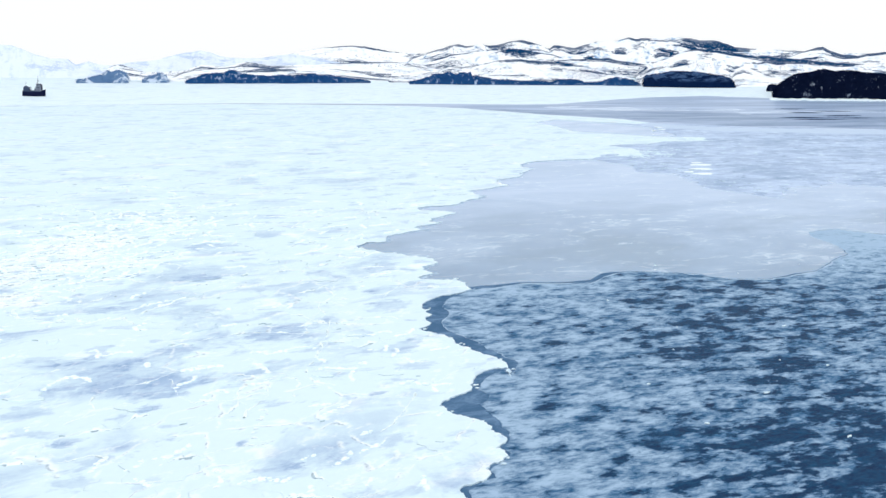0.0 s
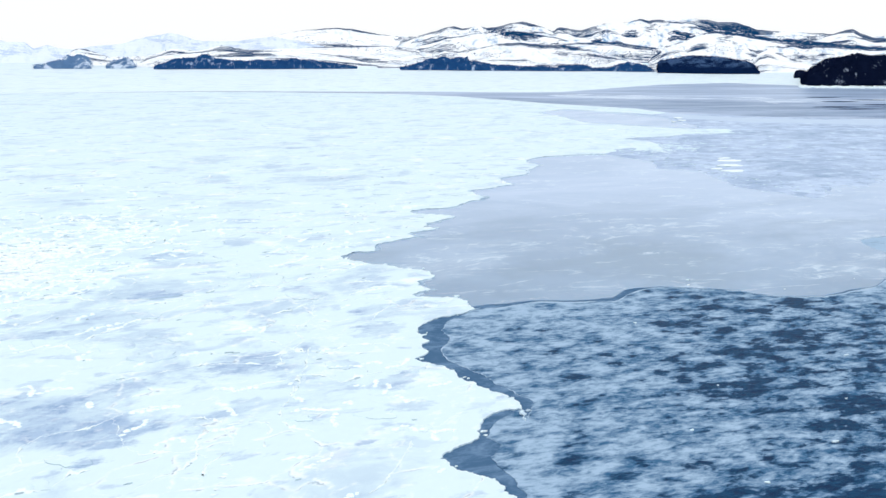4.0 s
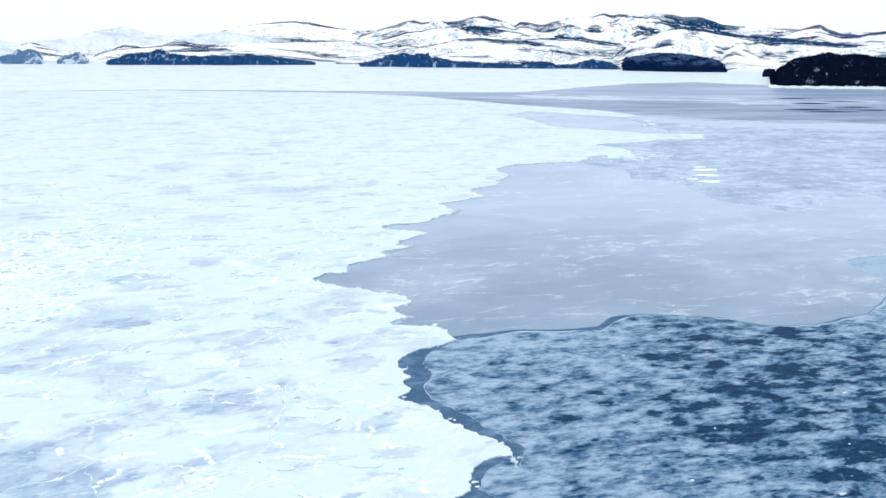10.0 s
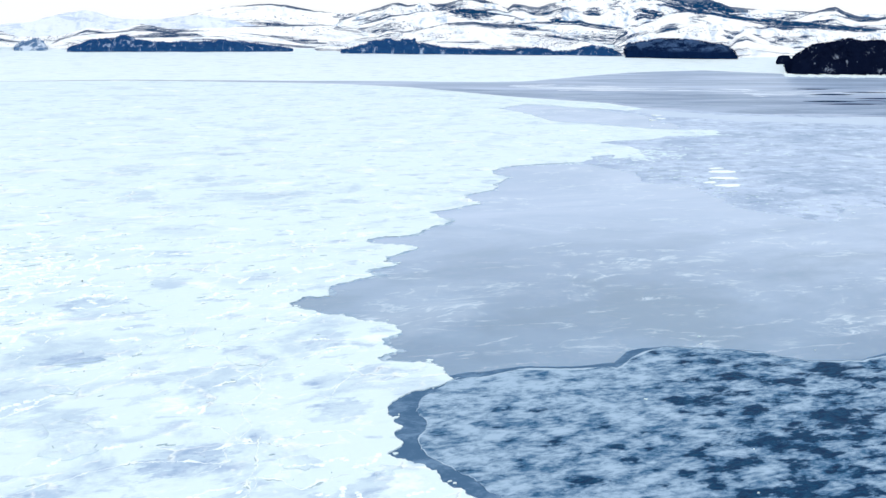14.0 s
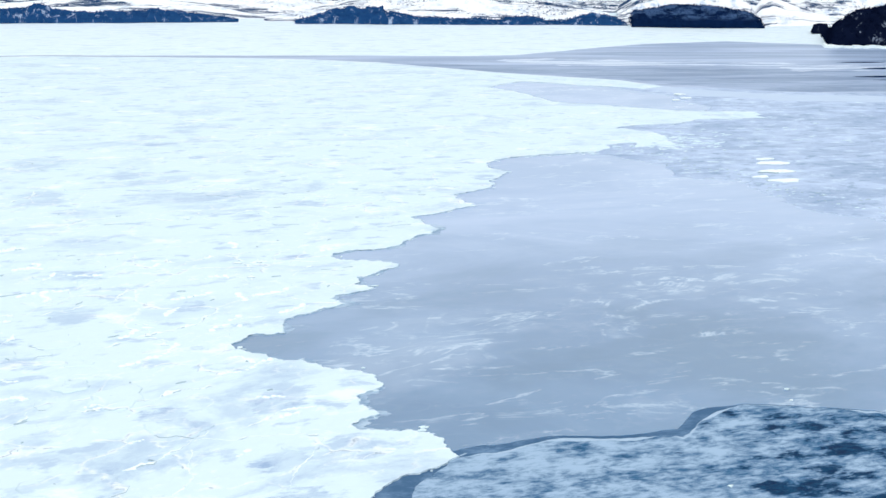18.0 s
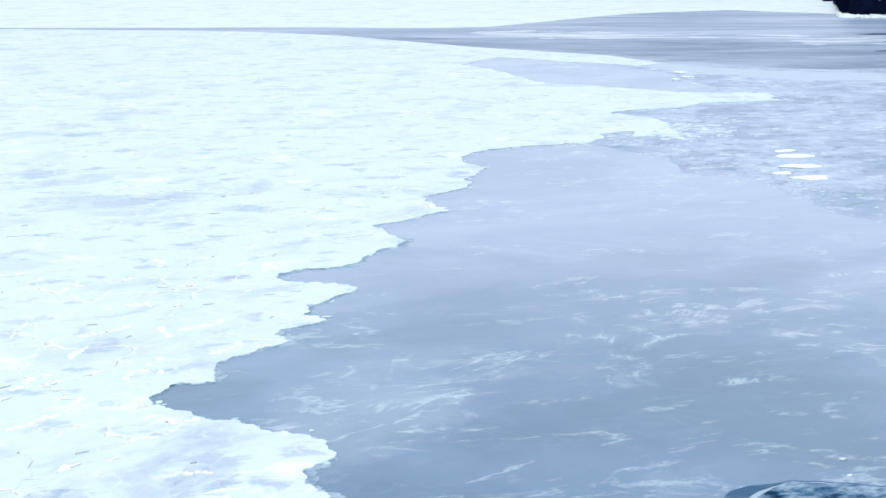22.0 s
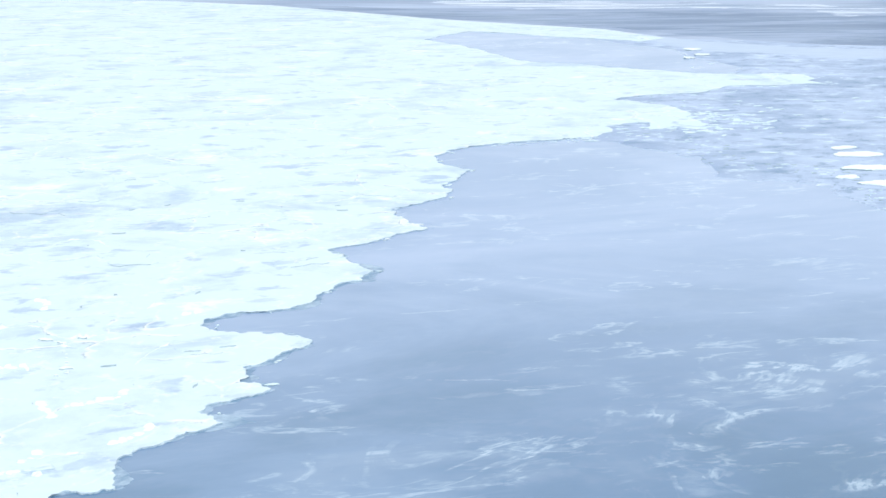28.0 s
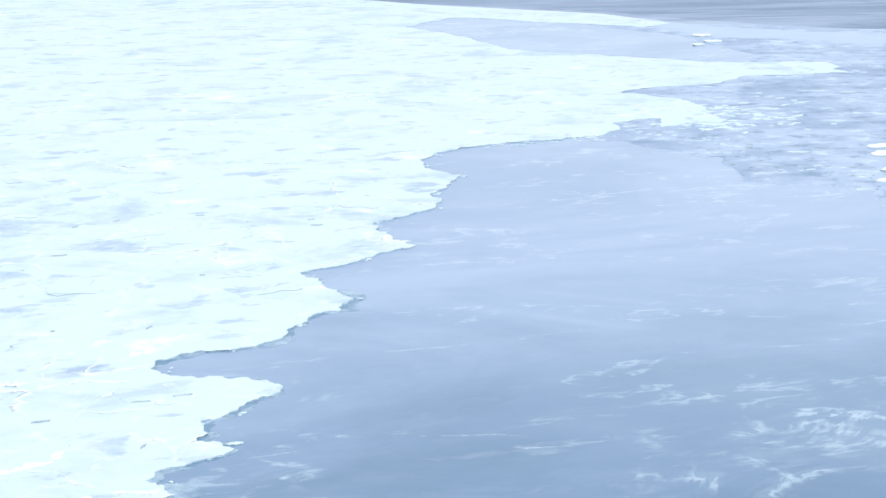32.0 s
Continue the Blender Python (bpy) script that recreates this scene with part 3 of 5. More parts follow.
EDGE_MID = [(5.7, 316), (3.4, 319), (-0.4, 320.9), (-6.1, 322.1), (-10.4, 323.3), (-11.6, 325.5), (-9.6, 327.9), (-6.2, 329.4), (-8.3, 331.7), (-10.6, 335.1), (-10.9, 340.1), (-9.1, 341.5), (-6.5, 343), (-7.2, 348.5), (-8.6, 351.6), (-13.3, 354.6), (-17.8, 357), (-22.5, 361), (-26.1, 363.5), (-29.5, 364.8), (-32, 367.5), (-35.7, 369.9), (-40.1, 373.3), (-41.5, 377.5), (-39.3, 379.8), (-38.1, 382.9), (-32.7, 382.5), (-29.8, 383), (-31, 388.7), (-30.9, 393.2), (-28.1, 396.5), (-23.3, 399.9), (-16.4, 403.5), (-20.7, 408.7), (-17.5, 412.6)]
EDGE_UPPER = [(-9.3, 417.1), (-14.5, 420.8), (-13.1, 423.2), (-14.3, 428.2), (-10.4, 430.3), (-7, 434.9), (-2.2, 439.2), (-7.6, 445.2), (-12.9, 447), (-17.6, 447.9), (-21.3, 450), (-23.1, 453.1), (-22.6, 456.8), (-18.6, 459.6), (-12.1, 459.4), (-6.6, 460.1), (-2.7, 463), (0.3, 470.3), (4, 475.8), (8.8, 476.9), (11.7, 483.8), (8.9, 490.4), (5.4, 498.3), (2.3, 503.9), (10.4, 507.5), (19.1, 515.6), (27.5, 519.7), (22.8, 526.4), (20.5, 534.2), (19.6, 542), (26, 546.1), (36.2, 554.6), (38.8, 562.9), (36, 567.2), (40.9, 574), (47.5, 589.4), (42.7, 595.5), (38.8, 600.6), (38.7, 611.7), (43.8, 620.5), (52.2, 627.2), (67.7, 633), (87.4, 636.3), (97.8, 636.9)]
EDGE_SPIT = [(107.2, 645.6), (106.9, 657.7), (117.2, 663.5), (126, 663.4), (121.7, 648), (132.1, 653.7), (139.4, 645.2), (147.5, 656.3), (143.9, 673.8), (148.3, 684.2), (146.3, 697.4), (135.2, 714.2), (125.7, 720.3), (133.6, 727.2), (153, 732.7), (166.5, 734.2), (177.3, 743.1), (189.2, 754.1), (203, 754.1), (220.4, 755.5), (237.9, 753.2), (233, 765.4), (239.8, 774.6), (239, 787.1), (223.5, 793.3), (205.7, 793.5), (186.6, 798), (175, 808), (160.3, 818.6), (147.6, 826.9), (138.7, 839.5), (125.1, 845.8), (114.3, 851.8), (105.4, 869.9), (99.5, 891.1), (90.8, 919.5), (80.9, 943.9), (70, 966.6), (86.3, 991.4), (102.9, 1010.9), (126.3, 998.2), (144.5, 979.4), (176.1, 959.8), (196.4, 941.8)]
ICE_NORTH = [(218.5, 959.6), (194, 1017.5), (151, 1051.3), (105.9, 1086.7), (59.1, 1135.7), (-23.5, 1223.8), (-90.1, 1261.9), (-156.8, 1282.6), (-291.1, 1301.6), (-368.3, 1307.5), (-700, 1232)]
outline = (ragged(EDGE_SOUTH, rng, 4, 0.14) + ragged(EDGE_A + EDGE_MID + EDGE_UPPER, rng, 6, 0.21, least=0.35, cap=5.0) + ragged([EDGE_UPPER[-1]] + EDGE_SPIT, rng, 5, 0.12, least=1.4)[1:]
           + ragged(ICE_NORTH, rng, 3, 0.02) + [note(-450, 620), note(-450, 0)])
ice_sheet = tagged(slab("ice_sheet", outline, -0.4, 0.3, [SNOW_ICE, SHEET_EDGE], rng, 0.25),
                   "wide sheet of snow-covered sea ice with a ragged edge", "sea ice", kind="structure")

LEAD_NORTH = [(-700, 1240), (-372.5, 1320.8), (-295.4, 1318.9), (-161.5, 1317.8), (-25.3, 1321), (70.1, 1314.6), (133.4, 1330.1), (194.3, 1393.1), (256.2, 1464.7), (324, 1534.2), (401.9, 1586.2), (500.8, 1629.9), (586.9, 1577.7), (682.2, 1502.6), (785.3, 1479.1), (997.9, 1455.8), (1300, 1330)]
far_line = ragged(LEAD_NORTH, rng, 4, 0.03, least=8)
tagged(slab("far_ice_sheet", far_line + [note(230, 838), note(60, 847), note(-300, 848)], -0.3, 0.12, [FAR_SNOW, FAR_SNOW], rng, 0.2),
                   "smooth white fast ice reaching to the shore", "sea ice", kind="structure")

LEAD_SOUTH = [(1300, 800), (544.9, 855.3), (432.5, 874.7), (375.9, 888.4), (339.3, 900), (306.2, 911.3), (267.9, 935.7), (231.9, 974), (195.6, 1024.7), (151.4, 1053.6), (106.1, 1089.1), (58.9, 1132.3), (-23.5, 1226.6), (-150, 1225), (-700, 1228)]
tagged(slab("refrozen_lead", [p + Vector((0, 25)) for p in far_line] + [p - Vector((0, 70 if p.x < 330 else 0)) for p in ragged(LEAD_SOUTH, rng, 3, 0.02, least=10)], -0.1, 0.03, [LEAD, LEAD]),
              "dark grey refrozen lead crossing the ice", "sea ice", kind="structure")

THIN_SOUTH = [(6.3, 309.6), (12, 311.5), (18.5, 311.5), (23.6, 312.3), (31.9, 311.6), (40.2, 310), (47.1, 310.4), (51.5, 310.5), (54.6, 314.7), (57.5, 318.1), (63.2, 319), (68.9, 319.5), (77.6, 316.8), (86, 313.6), (94.4, 310.4), (99.9, 304.9), (105.1, 301.4), (112.9, 299.9), (120.2, 298.9), (124.9, 300.7), (141.6, 305.2), (155.3, 317.6), (167.7, 326.2), (169.6, 340.6), (166.2, 357.2), (167.4, 366.2), (185.4, 371.5), (194, 363.9), (204.5, 356.2), (227.1, 346.4), (420, 418)]
THIN_NORTH = [(420, 455), (199.4, 475.6), (174.1, 483.7), (163.2, 492.9), (157.9, 501.4), (152, 509.3), (148.2, 520.1), (150.6, 535.9), (150, 547.4), (150.2, 562), (142.9, 570.8), (130.4, 571.6), (122.4, 579.4), (123.1, 601.3), (115.1, 623.6), (106.5, 634.4), (97.2, 644)]
south_line = ragged(THIN_SOUTH, rng, 3, 0.08, least=1.5)
north_line = ragged(THIN_NORTH, rng, 6, 0.42, least=1.0)
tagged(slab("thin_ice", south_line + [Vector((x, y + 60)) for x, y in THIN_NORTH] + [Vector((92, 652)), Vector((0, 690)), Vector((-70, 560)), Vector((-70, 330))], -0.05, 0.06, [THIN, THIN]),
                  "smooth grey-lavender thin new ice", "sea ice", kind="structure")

tagged(slab("young_ice", [p + Vector((0, -14)) for p in reversed(north_line)] + [Vector((900, 430)), Vector((1300, 425))]
                        + [p + Vector((0, 6)) for p in ragged(LEAD_SOUTH[:7], rng, 3, 0.02, least=10)] + [Vector((40, 1020)), Vector((40, 700))],
                        -0.05, 0.09, [YOUNG, YOUNG]), "mottled blue-grey young ice full of brash", "sea ice", kind="structure")
# pale slush frozen on along the edge of the ice sheet
edge_run = [p for p in outline if 318 < p.y < 640 and -60 < p.x < 130]
fringe = [p + Vector((max(0.05, 1.5 + 5.0 * noise.noise(Vector((p.x * 0.09, p.y * 0.11, 3)))) + 0.8 * noise.noise(Vector((p.x * 0.7, p.y * 0.7, 9))), -max(0.05, 0.2 + 1.6 * noise.noise(Vector((p.x * 0.12, p.y * 0.12, 6)))))) for p in reversed(edge_run)]
tagged(slab("slush_fringe", edge_run + fringe, 0.0, 0.075, [FRINGE, FRINGE]), "pale slush frozen along the edge of the ice sheet", "sea ice", kind="structure")
BAY = [(63, 962), (84, 1000), (104, 1022), (142, 990), (176.9, 940.1), (202.2, 898.2), (200.9, 862.4), (213.5, 821.7), (197.5, 782.5), (175.1, 796.5), (148.4, 811.2), (115.7, 839.2), (85.9, 910.1)]
tagged(slab("bay_ice", [Vector((145, 885)) + (p - Vector((145, 885))) * 1.07 for p in ragged(BAY, rng, 4, 0.08, True, 4)], 0.0, 0.12, [THIN, THIN]),
                 "smooth thin ice in the bay behind the ice spit", "sea ice", kind="structure")

SLUSH_WEST = [(9.5, 308.9), (4.7, 303.2), (1.7, 299.8), (-0.2, 294.8), (-0.8, 291.2), (1.6, 285.8), (0.7, 279.5), (0.5, 272.3), (2.5, 268.3), (5.7, 264.1), (8.9, 259.8), (12.5, 254.9), (15.9, 249.8), (18.6, 244.8), (22, 240.5), (21.3, 236.1), (20.4, 232.4), (19.5, 237.1), (13.8, 232.7), (11.4, 225.8), (14.3, 222.1), (12.2, 217.7), (13.5, 213.9), (16.7, 208.6), (18.7, 202.9), (18.7, 199.7), (17.4, 197.1), (18.7, 193.8), (16.3, 190.6), (14.4, 188.5), (15.5, 185.3), (12.4, 184.1), (10.3, 182.2), (12, 177.8), (11, 150), (14, 110), (20, 60), (16, 34)]
crack_side = [p + Vector((0, -0.35 - 3.6 * math.exp(-((p.x - 57) / 6) ** 2) - 3.0 * math.exp(-((p.x - 12) / 14) ** 2) - 2.4 * max(0.0, noise.noise(Vector((p.x * 0.05, p.y * 0.05, 2)))))) for p in reversed(south_line)]
slush_west = ragged(SLUSH_WEST, rng, 3, 0.12, least=1.0)
tagged(slab("grease_ice", slush_west + [note(300, 20), note(300, 560), Vector((420, 412))]
                    + crack_side, -0.05, 0.025, [GREASE, GREASE]),
               "dark grease ice and slush with open blotches", "sea ice", kind="structure")

rim_back = [p - Vector((0.4 * noise.noise(Vector((p.x * 0.2, 1, 0))), max(0.02, 0.7 + 2.4 * noise.noise(Vector((p.x * 0.11, p.y * 0.1, 5)))))) for p in reversed(crack_side)]
tagged(slab("slush_rim", crack_side + rim_back, -0.02, 0.05, [SLUSH_RIM, GREASE]), "pale raised rim of frozen slush along the crack", "sea ice", kind="structure")
west_back = [p + Vector((max(0.02, 0.12 + 0.9 * noise.noise(Vector((p.x * 0.1, p.y * 0.16, 8)))), 0)) for p in reversed(slush_west[:-30])]
tagged(slab("slush_rim", slush_west[:-30] + west_back, -0.02, 0.05, [SLUSH_RIM, GREASE]), "pale frozen rim of slush beside the dark gap", "sea ice", kind="structure")


# ---- land ----
def ridge_height(profile, x):
    return float(np.interp(x, [p[0] for p in profile], [p[1] for p in profile]))


def hill(name, label, profile, front, crest, back, material, nx=220, ny=44, rough=0.18, power=1.0, seed=0.0, category="mountain", jag=0.05, lean=0.0):
    """A hill or range whose skyline follows profile (x, height), rising from its front line to its crest; lean turns its front line."""
    x0, x1 = profile[0][0], profile[-1][0]
    verts, uvs, faces = [], [], []
    for j in range(ny + 1):
        s = j / ny * 1.35
        for i in range(nx + 1):
            x = x0 + (x1 - x0) * i / nx
            r = max(ridge_height(profile, x), -0.3)
            r *= 1 + jag * noise.fractal(Vector((x * (0.2 if jag < 0.2 else 0.5), seed, 0)), 1.0, 2.0, 5)
            y = front + (crest - front) * s if s <= 1 else crest + (back - crest) * (s - 1) / 0.35
            lift = s ** power if s <= 1 else max(0.0, 1 - ((s - 1) / 0.35) ** 1.5)
            fold = noise.ridged_multi_fractal(Vector((x * 0.06, y * 0.06, seed)), 1.0, 2.1, 5, 1.0, 2.0) - 1.0
            wave = rough * r * fold * math.sin(math.pi * min(s, 1.0)) * 0.6
            verts.append((x * y / crest, y + lean * (x - x0) + 0.8 * noise.noise(Vector((x * 0.1, s * 4, seed))), max(-0.3, r * lift + wave - (0.3 if s == 0 else 0))))
            uvs.append((x / 40.0, min(s, 1.0)))
    w = nx + 1
    for j in range(ny):
        for i in range(nx):
            a = j * w + i
            faces.append((a, a + 1, a + w + 1, a + w))
    ob = raw(name, verts, faces, material, None, True, uvs)
    return tagged(ob, label, category)


def forest(name, label, ground, count, size, material, rng, low=0.0, high=1e9):
    """A wood of small uneven trees on a hill, as one mass."""
    me = ground.data
    verts, faces = [], []
    polys = [p for p in me.polygons if p.center.z > 0.1 and low < p.center.z < high]
    weights = [p.area for p in polys]
    for p in rng.choices(polys, weights, k=count):
        c = p.center
        h = size * rng.uniform(0.6, 1.35)
        r = h * rng.uniform(0.28, 0.45)
        x, y = c.x + rng.uniform(-0.5, 0.5), c.y + rng.uniform(-0.5, 0.5)
        base = len(verts)
        spin = rng.uniform(0, 6.28)
        for k in range(4):
            q = spin + k * math.pi / 2
            verts.append((x + r * math.cos(q), y + r * math.sin(q), c.z + h * rng.uniform(0.15, 0.45)))
        verts.append((x + rng.uniform(-0.2, 0.2) * h, y, c.z + h))
        verts.append((x, y, c.z - 0.2))
        for k in range(4):
            faces.append((base + k, base + (k + 1) % 4, base + 4))
            faces.append((base + (k + 1) % 4, base + k, base + 5))
    return tagged(raw(name, verts, faces, material, ground), label, kind="stuff")


bush = random.Random(31)


def scrub(ground, count, size, rng, seed, material):
    """Low winter scrub in broken bands along the slopes of a hill."""
    verts, faces = [], []
    polys = []
    for p in ground.data.polygons:
        c = p.center
        if c.z > 0.4 and noise.fractal(Vector((c.x * 0.05 + c.z * 0.12, c.z * 0.75, seed)), 1.0, 2.0, 3) > 0.2:
            polys.append(p)
    for p in rng.choices(polys, [p.area for p in polys], k=count):
        c, h = p.center, size * rng.uniform(0.5, 1.4)
        w = h * rng.uniform(0.8, 1.9)
        x, y, base = c.x + rng.uniform(-0.7, 0.7), c.y + rng.uniform(-0.5, 0.5), len(verts)
        for k in range(5):
            q = k * 1.2566 + c.x
            verts.append((x + w * math.cos(q) * rng.uniform(0.6, 1.2), y + w * math.sin(q), c.z + h * rng.uniform(0.0, 0.35)))
        verts.append((x + rng.uniform(-0.4, 0.4) * w, y, c.z + h))
        for k in range(5):
            faces.append((base + k, base + (k + 1) % 5, base + 5))
    return tagged(raw("scrub", verts, faces, material, ground), "dark leafless scrub in thin bands", kind="stuff")


hill("far_mountain_range", "far snowy range beyond the bay, haze in its colour", [(-141.7, 10.23), (-134.8, 9.67), (-131.4, 9.31), (-126.3, 7.37), (-119.4, 5.26), (-114.3, 5.4), (-111.9, 3.37), (-107.9, 4.3), (-104.8, 3.5), (-100.9, 3.18), (-93.1, 4.25), (-86.8, 4.71), (-82.8, 6.11), (-78.9, 6.89), (-74.2, 7.34), (-71, 7.02), (-67.9, 5.91), (-64.8, 5.27), (-60.1, 4.93), (-55.4, 5.23), (-50.7, 5.85), (-46, 6.15), (-38.1, 5.18), (-28.7, 2.94)],
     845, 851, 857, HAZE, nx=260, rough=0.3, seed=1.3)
snow_mountain = hill("snow_mountain", "broad open snow mountain with thin scrub on its crest", [(-61.3, 1.02), (-55.7, 2.29), (-51.7, 3.24), (-46.9, 4.52), (-42, 5.63), (-37.2, 6.26), (-31.6, 6.72), (-27.6, 7.03), (-24.4, 6.7), (-21.2, 6.04), (-16.4, 5.06), (-9.9, 4.4), (-3.5, 4.05), (2.9, 3.06), (9.3, 0.78)],
     848, 868, 874, BROAD_SNOW, seed=2.1, power=0.8)
scrub(snow_mountain, 350, 0.14, bush, 18.8, HAZE_BLUE_TREES)
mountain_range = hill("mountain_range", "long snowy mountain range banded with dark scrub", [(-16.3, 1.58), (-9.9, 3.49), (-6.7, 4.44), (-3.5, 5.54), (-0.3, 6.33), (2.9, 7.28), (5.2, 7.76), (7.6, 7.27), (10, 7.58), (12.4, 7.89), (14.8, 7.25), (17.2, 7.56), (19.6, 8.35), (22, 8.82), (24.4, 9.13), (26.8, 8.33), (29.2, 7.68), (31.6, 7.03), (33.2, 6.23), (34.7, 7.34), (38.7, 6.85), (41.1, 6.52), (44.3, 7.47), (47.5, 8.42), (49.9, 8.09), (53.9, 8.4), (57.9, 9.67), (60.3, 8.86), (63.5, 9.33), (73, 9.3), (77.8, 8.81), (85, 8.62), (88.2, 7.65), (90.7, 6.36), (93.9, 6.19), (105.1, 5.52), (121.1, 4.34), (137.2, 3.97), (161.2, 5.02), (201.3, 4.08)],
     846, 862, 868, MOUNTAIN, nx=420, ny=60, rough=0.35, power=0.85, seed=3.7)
scrub(mountain_range, 2600, 0.14, bush, 1.5, HAZE_BLUE_TREES)
east_peak = hill("east_peak", "sharp snowy peak with dark rock on its summit", [(101.1, 2.55), (106.7, 3.81), (110.6, 5.39), (114.6, 6.65), (116.9, 7.27), (119.3, 5.99), (122.6, 4.71), (128.1, 4.21), (131, 5), (139.2, 5.61), (152, 4.62), (183.9, 3.24)],
     842, 856, 862, HILL, rough=0.3, seed=4.4)
scrub(east_peak, 500, 0.14, bush, 15.2, HAZE_BLUE_TREES)
middle_mountain = hill("middle_mountain", "snow hill streaked with dark scrub bands", [(-16.2, -0.16), (-13, 0.94), (-8.3, 2.19), (-5.1, 3.29), (-0.4, 4.39), (2.8, 5.33), (7.5, 5.95), (12.2, 6.57), (17, 6.87), (20.1, 7.17), (23.3, 7.01), (25.7, 6.84), (29.6, 6.04), (32.8, 5.39), (36.7, 4.74), (40.7, 4.1), (48.6, 3.59), (53.4, 3.1), (59.7, 2.29), (66, 1)],
     840, 854, 860, RIDGE, nx=260, rough=0.3, seed=5.2)
scrub(middle_mountain, 1300, 0.14, bush, 4.1, HAZE_BLUE_TREES)
scrub_ridge = hill("scrub_ridge", "low snow ridge with a dark scrub crest", [(34.2, 5.06), (40.4, 5.2), (46.7, 4.7), (51.5, 4.21), (56.2, 3.41), (64.1, 2.28), (68.8, 1.15), (72, 0.04)],
     838, 850, 856, RIDGE, rough=0.2, seed=5.9, power=0.9)
scrub(scrub_ridge, 500, 0.14, bush, 7.7, HAZE_BLUE_TREES)
front_hill = hill("front_hill", "white snow hill with a dark scrub crest above the shore", [(-19.2, -0.58), (-13, 0.81), (-6.7, 1.26), (-0.5, 1.56), (6.6, 2.16), (11.3, 3.25), (16.8, 4.48), (19.9, 4.79), (23, 4.93), (26.1, 4.45), (30.8, 4.12), (37.9, 3), (43.4, 2.35), (49.6, 1.39), (55.9, 0.42), (60.6, -0.85)],
     828, 846, 852, HILL, nx=260, rough=0.2, power=0.9, seed=6.4)
scrub(front_hill, 700, 0.14, bush, 9.9, HAZE_BLUE_TREES)
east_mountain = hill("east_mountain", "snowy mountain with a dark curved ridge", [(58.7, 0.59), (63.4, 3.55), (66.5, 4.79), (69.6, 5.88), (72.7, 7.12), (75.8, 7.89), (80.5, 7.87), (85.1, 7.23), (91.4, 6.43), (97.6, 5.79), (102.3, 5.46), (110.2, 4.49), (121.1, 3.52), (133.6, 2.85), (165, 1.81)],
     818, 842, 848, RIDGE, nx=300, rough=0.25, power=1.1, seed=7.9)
scrub(east_mountain, 1300, 0.14, bush, 12.3, HAZE_BLUE_TREES)
west_headland = hill("west_headland", "snow-topped headland running down to the ice", [(-163.5, 0.35), (-132.2, -0.7), (-113.4, -0.76), (-104.8, 0.47), (-102.1, 2.2), (-100.8, 2.98), (-99.5, 3.45), (-97.7, 3.28), (-94.6, 2.49), (-90.7, 1.68), (-85.2, 1.82), (-79.7, 2.12), (-76.5, 2.9), (-73.4, 3.99), (-69.5, 3.51), (-66.3, 3.34), (-62.4, 3.96), (-59.3, 4.26), (-53.8, 3.61), (-46, 3.59), (-38.1, 3.4), (-31.8, 3.38), (-22.4, 3.67), (-14.6, 3.64), (-6.7, 2.98), (-0.4, 1.07)],
     838, 850, 856, BROAD_SNOW, nx=300, rough=0.15, power=0.8, seed=8.3)
scrub(west_headland, 450, 0.14, bush, 21.4, HAZE_BLUE_TREES)
hill("shore_slope", "smooth white slope above the wooded cliff", [(-82.1, 0.44), (-78.2, 1.83), (-75.1, 2.45), (-68.8, 2.9), (-61.1, 3.49), (-53.3, 3.31), (-45.5, 3.44), (-37.8, 3.1), (-30, 2.3), (-22.3, 1.02), (-16, 0.22), (-8.3, -0.43)],
     833, 842, 848, HILL, rough=0.15, power=0.8, seed=9.1)
hill("east_slope", "white shore slope with dark scrub behind the island", [(83.7, -1.15), (87.4, 3.46), (89.7, 4.37), (92, 3.44), (95.1, 2.35), (99, 1.42), (103.6, 0.94), (115.8, 1.51), (146.6, 2.03)],
     814, 828, 834, HILL, rough=0.25, power=0.9, seed=9.7)
wood = random.Random(11)

def wooded_cliff(label, profile, front, crest, back, count, lean, ground=WOODED, trees=HAZE_BLUE_TREES):
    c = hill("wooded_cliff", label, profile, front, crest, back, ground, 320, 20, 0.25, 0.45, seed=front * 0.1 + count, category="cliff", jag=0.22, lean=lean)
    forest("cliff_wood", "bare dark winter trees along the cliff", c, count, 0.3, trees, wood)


wooded_cliff("low dark wooded point below the snow peak", [(-109.7, 0.6), (-107.4, 0.9), (-105.1, 1.67), (-102, 2.12), (-100.4, 3.35), (-98.9, 3.65), (-96.6, 3.34), (-94.6, 2.71), (-93.9, 0.55)],
             831, 834, 839, 260, 0, HAZED_WOODED, HAZED_WOODED)
wooded_cliff("small dark wooded knoll on the snowy shore", [(-90, 0.53), (-88.2, 1.92), (-85.9, 2.37), (-84.3, 2.83), (-82.8, 2.06), (-81.9, 0.51)],
             831, 834, 839, 180, 0, HAZED_WOODED, HAZED_WOODED)
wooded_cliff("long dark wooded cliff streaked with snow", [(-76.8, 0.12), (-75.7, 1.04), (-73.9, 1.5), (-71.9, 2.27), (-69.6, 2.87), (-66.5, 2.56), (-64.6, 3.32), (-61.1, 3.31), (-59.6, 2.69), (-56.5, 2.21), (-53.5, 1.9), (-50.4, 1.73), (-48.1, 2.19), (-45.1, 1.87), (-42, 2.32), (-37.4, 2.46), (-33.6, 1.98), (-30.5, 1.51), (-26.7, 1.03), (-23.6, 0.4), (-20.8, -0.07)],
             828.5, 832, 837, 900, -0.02)
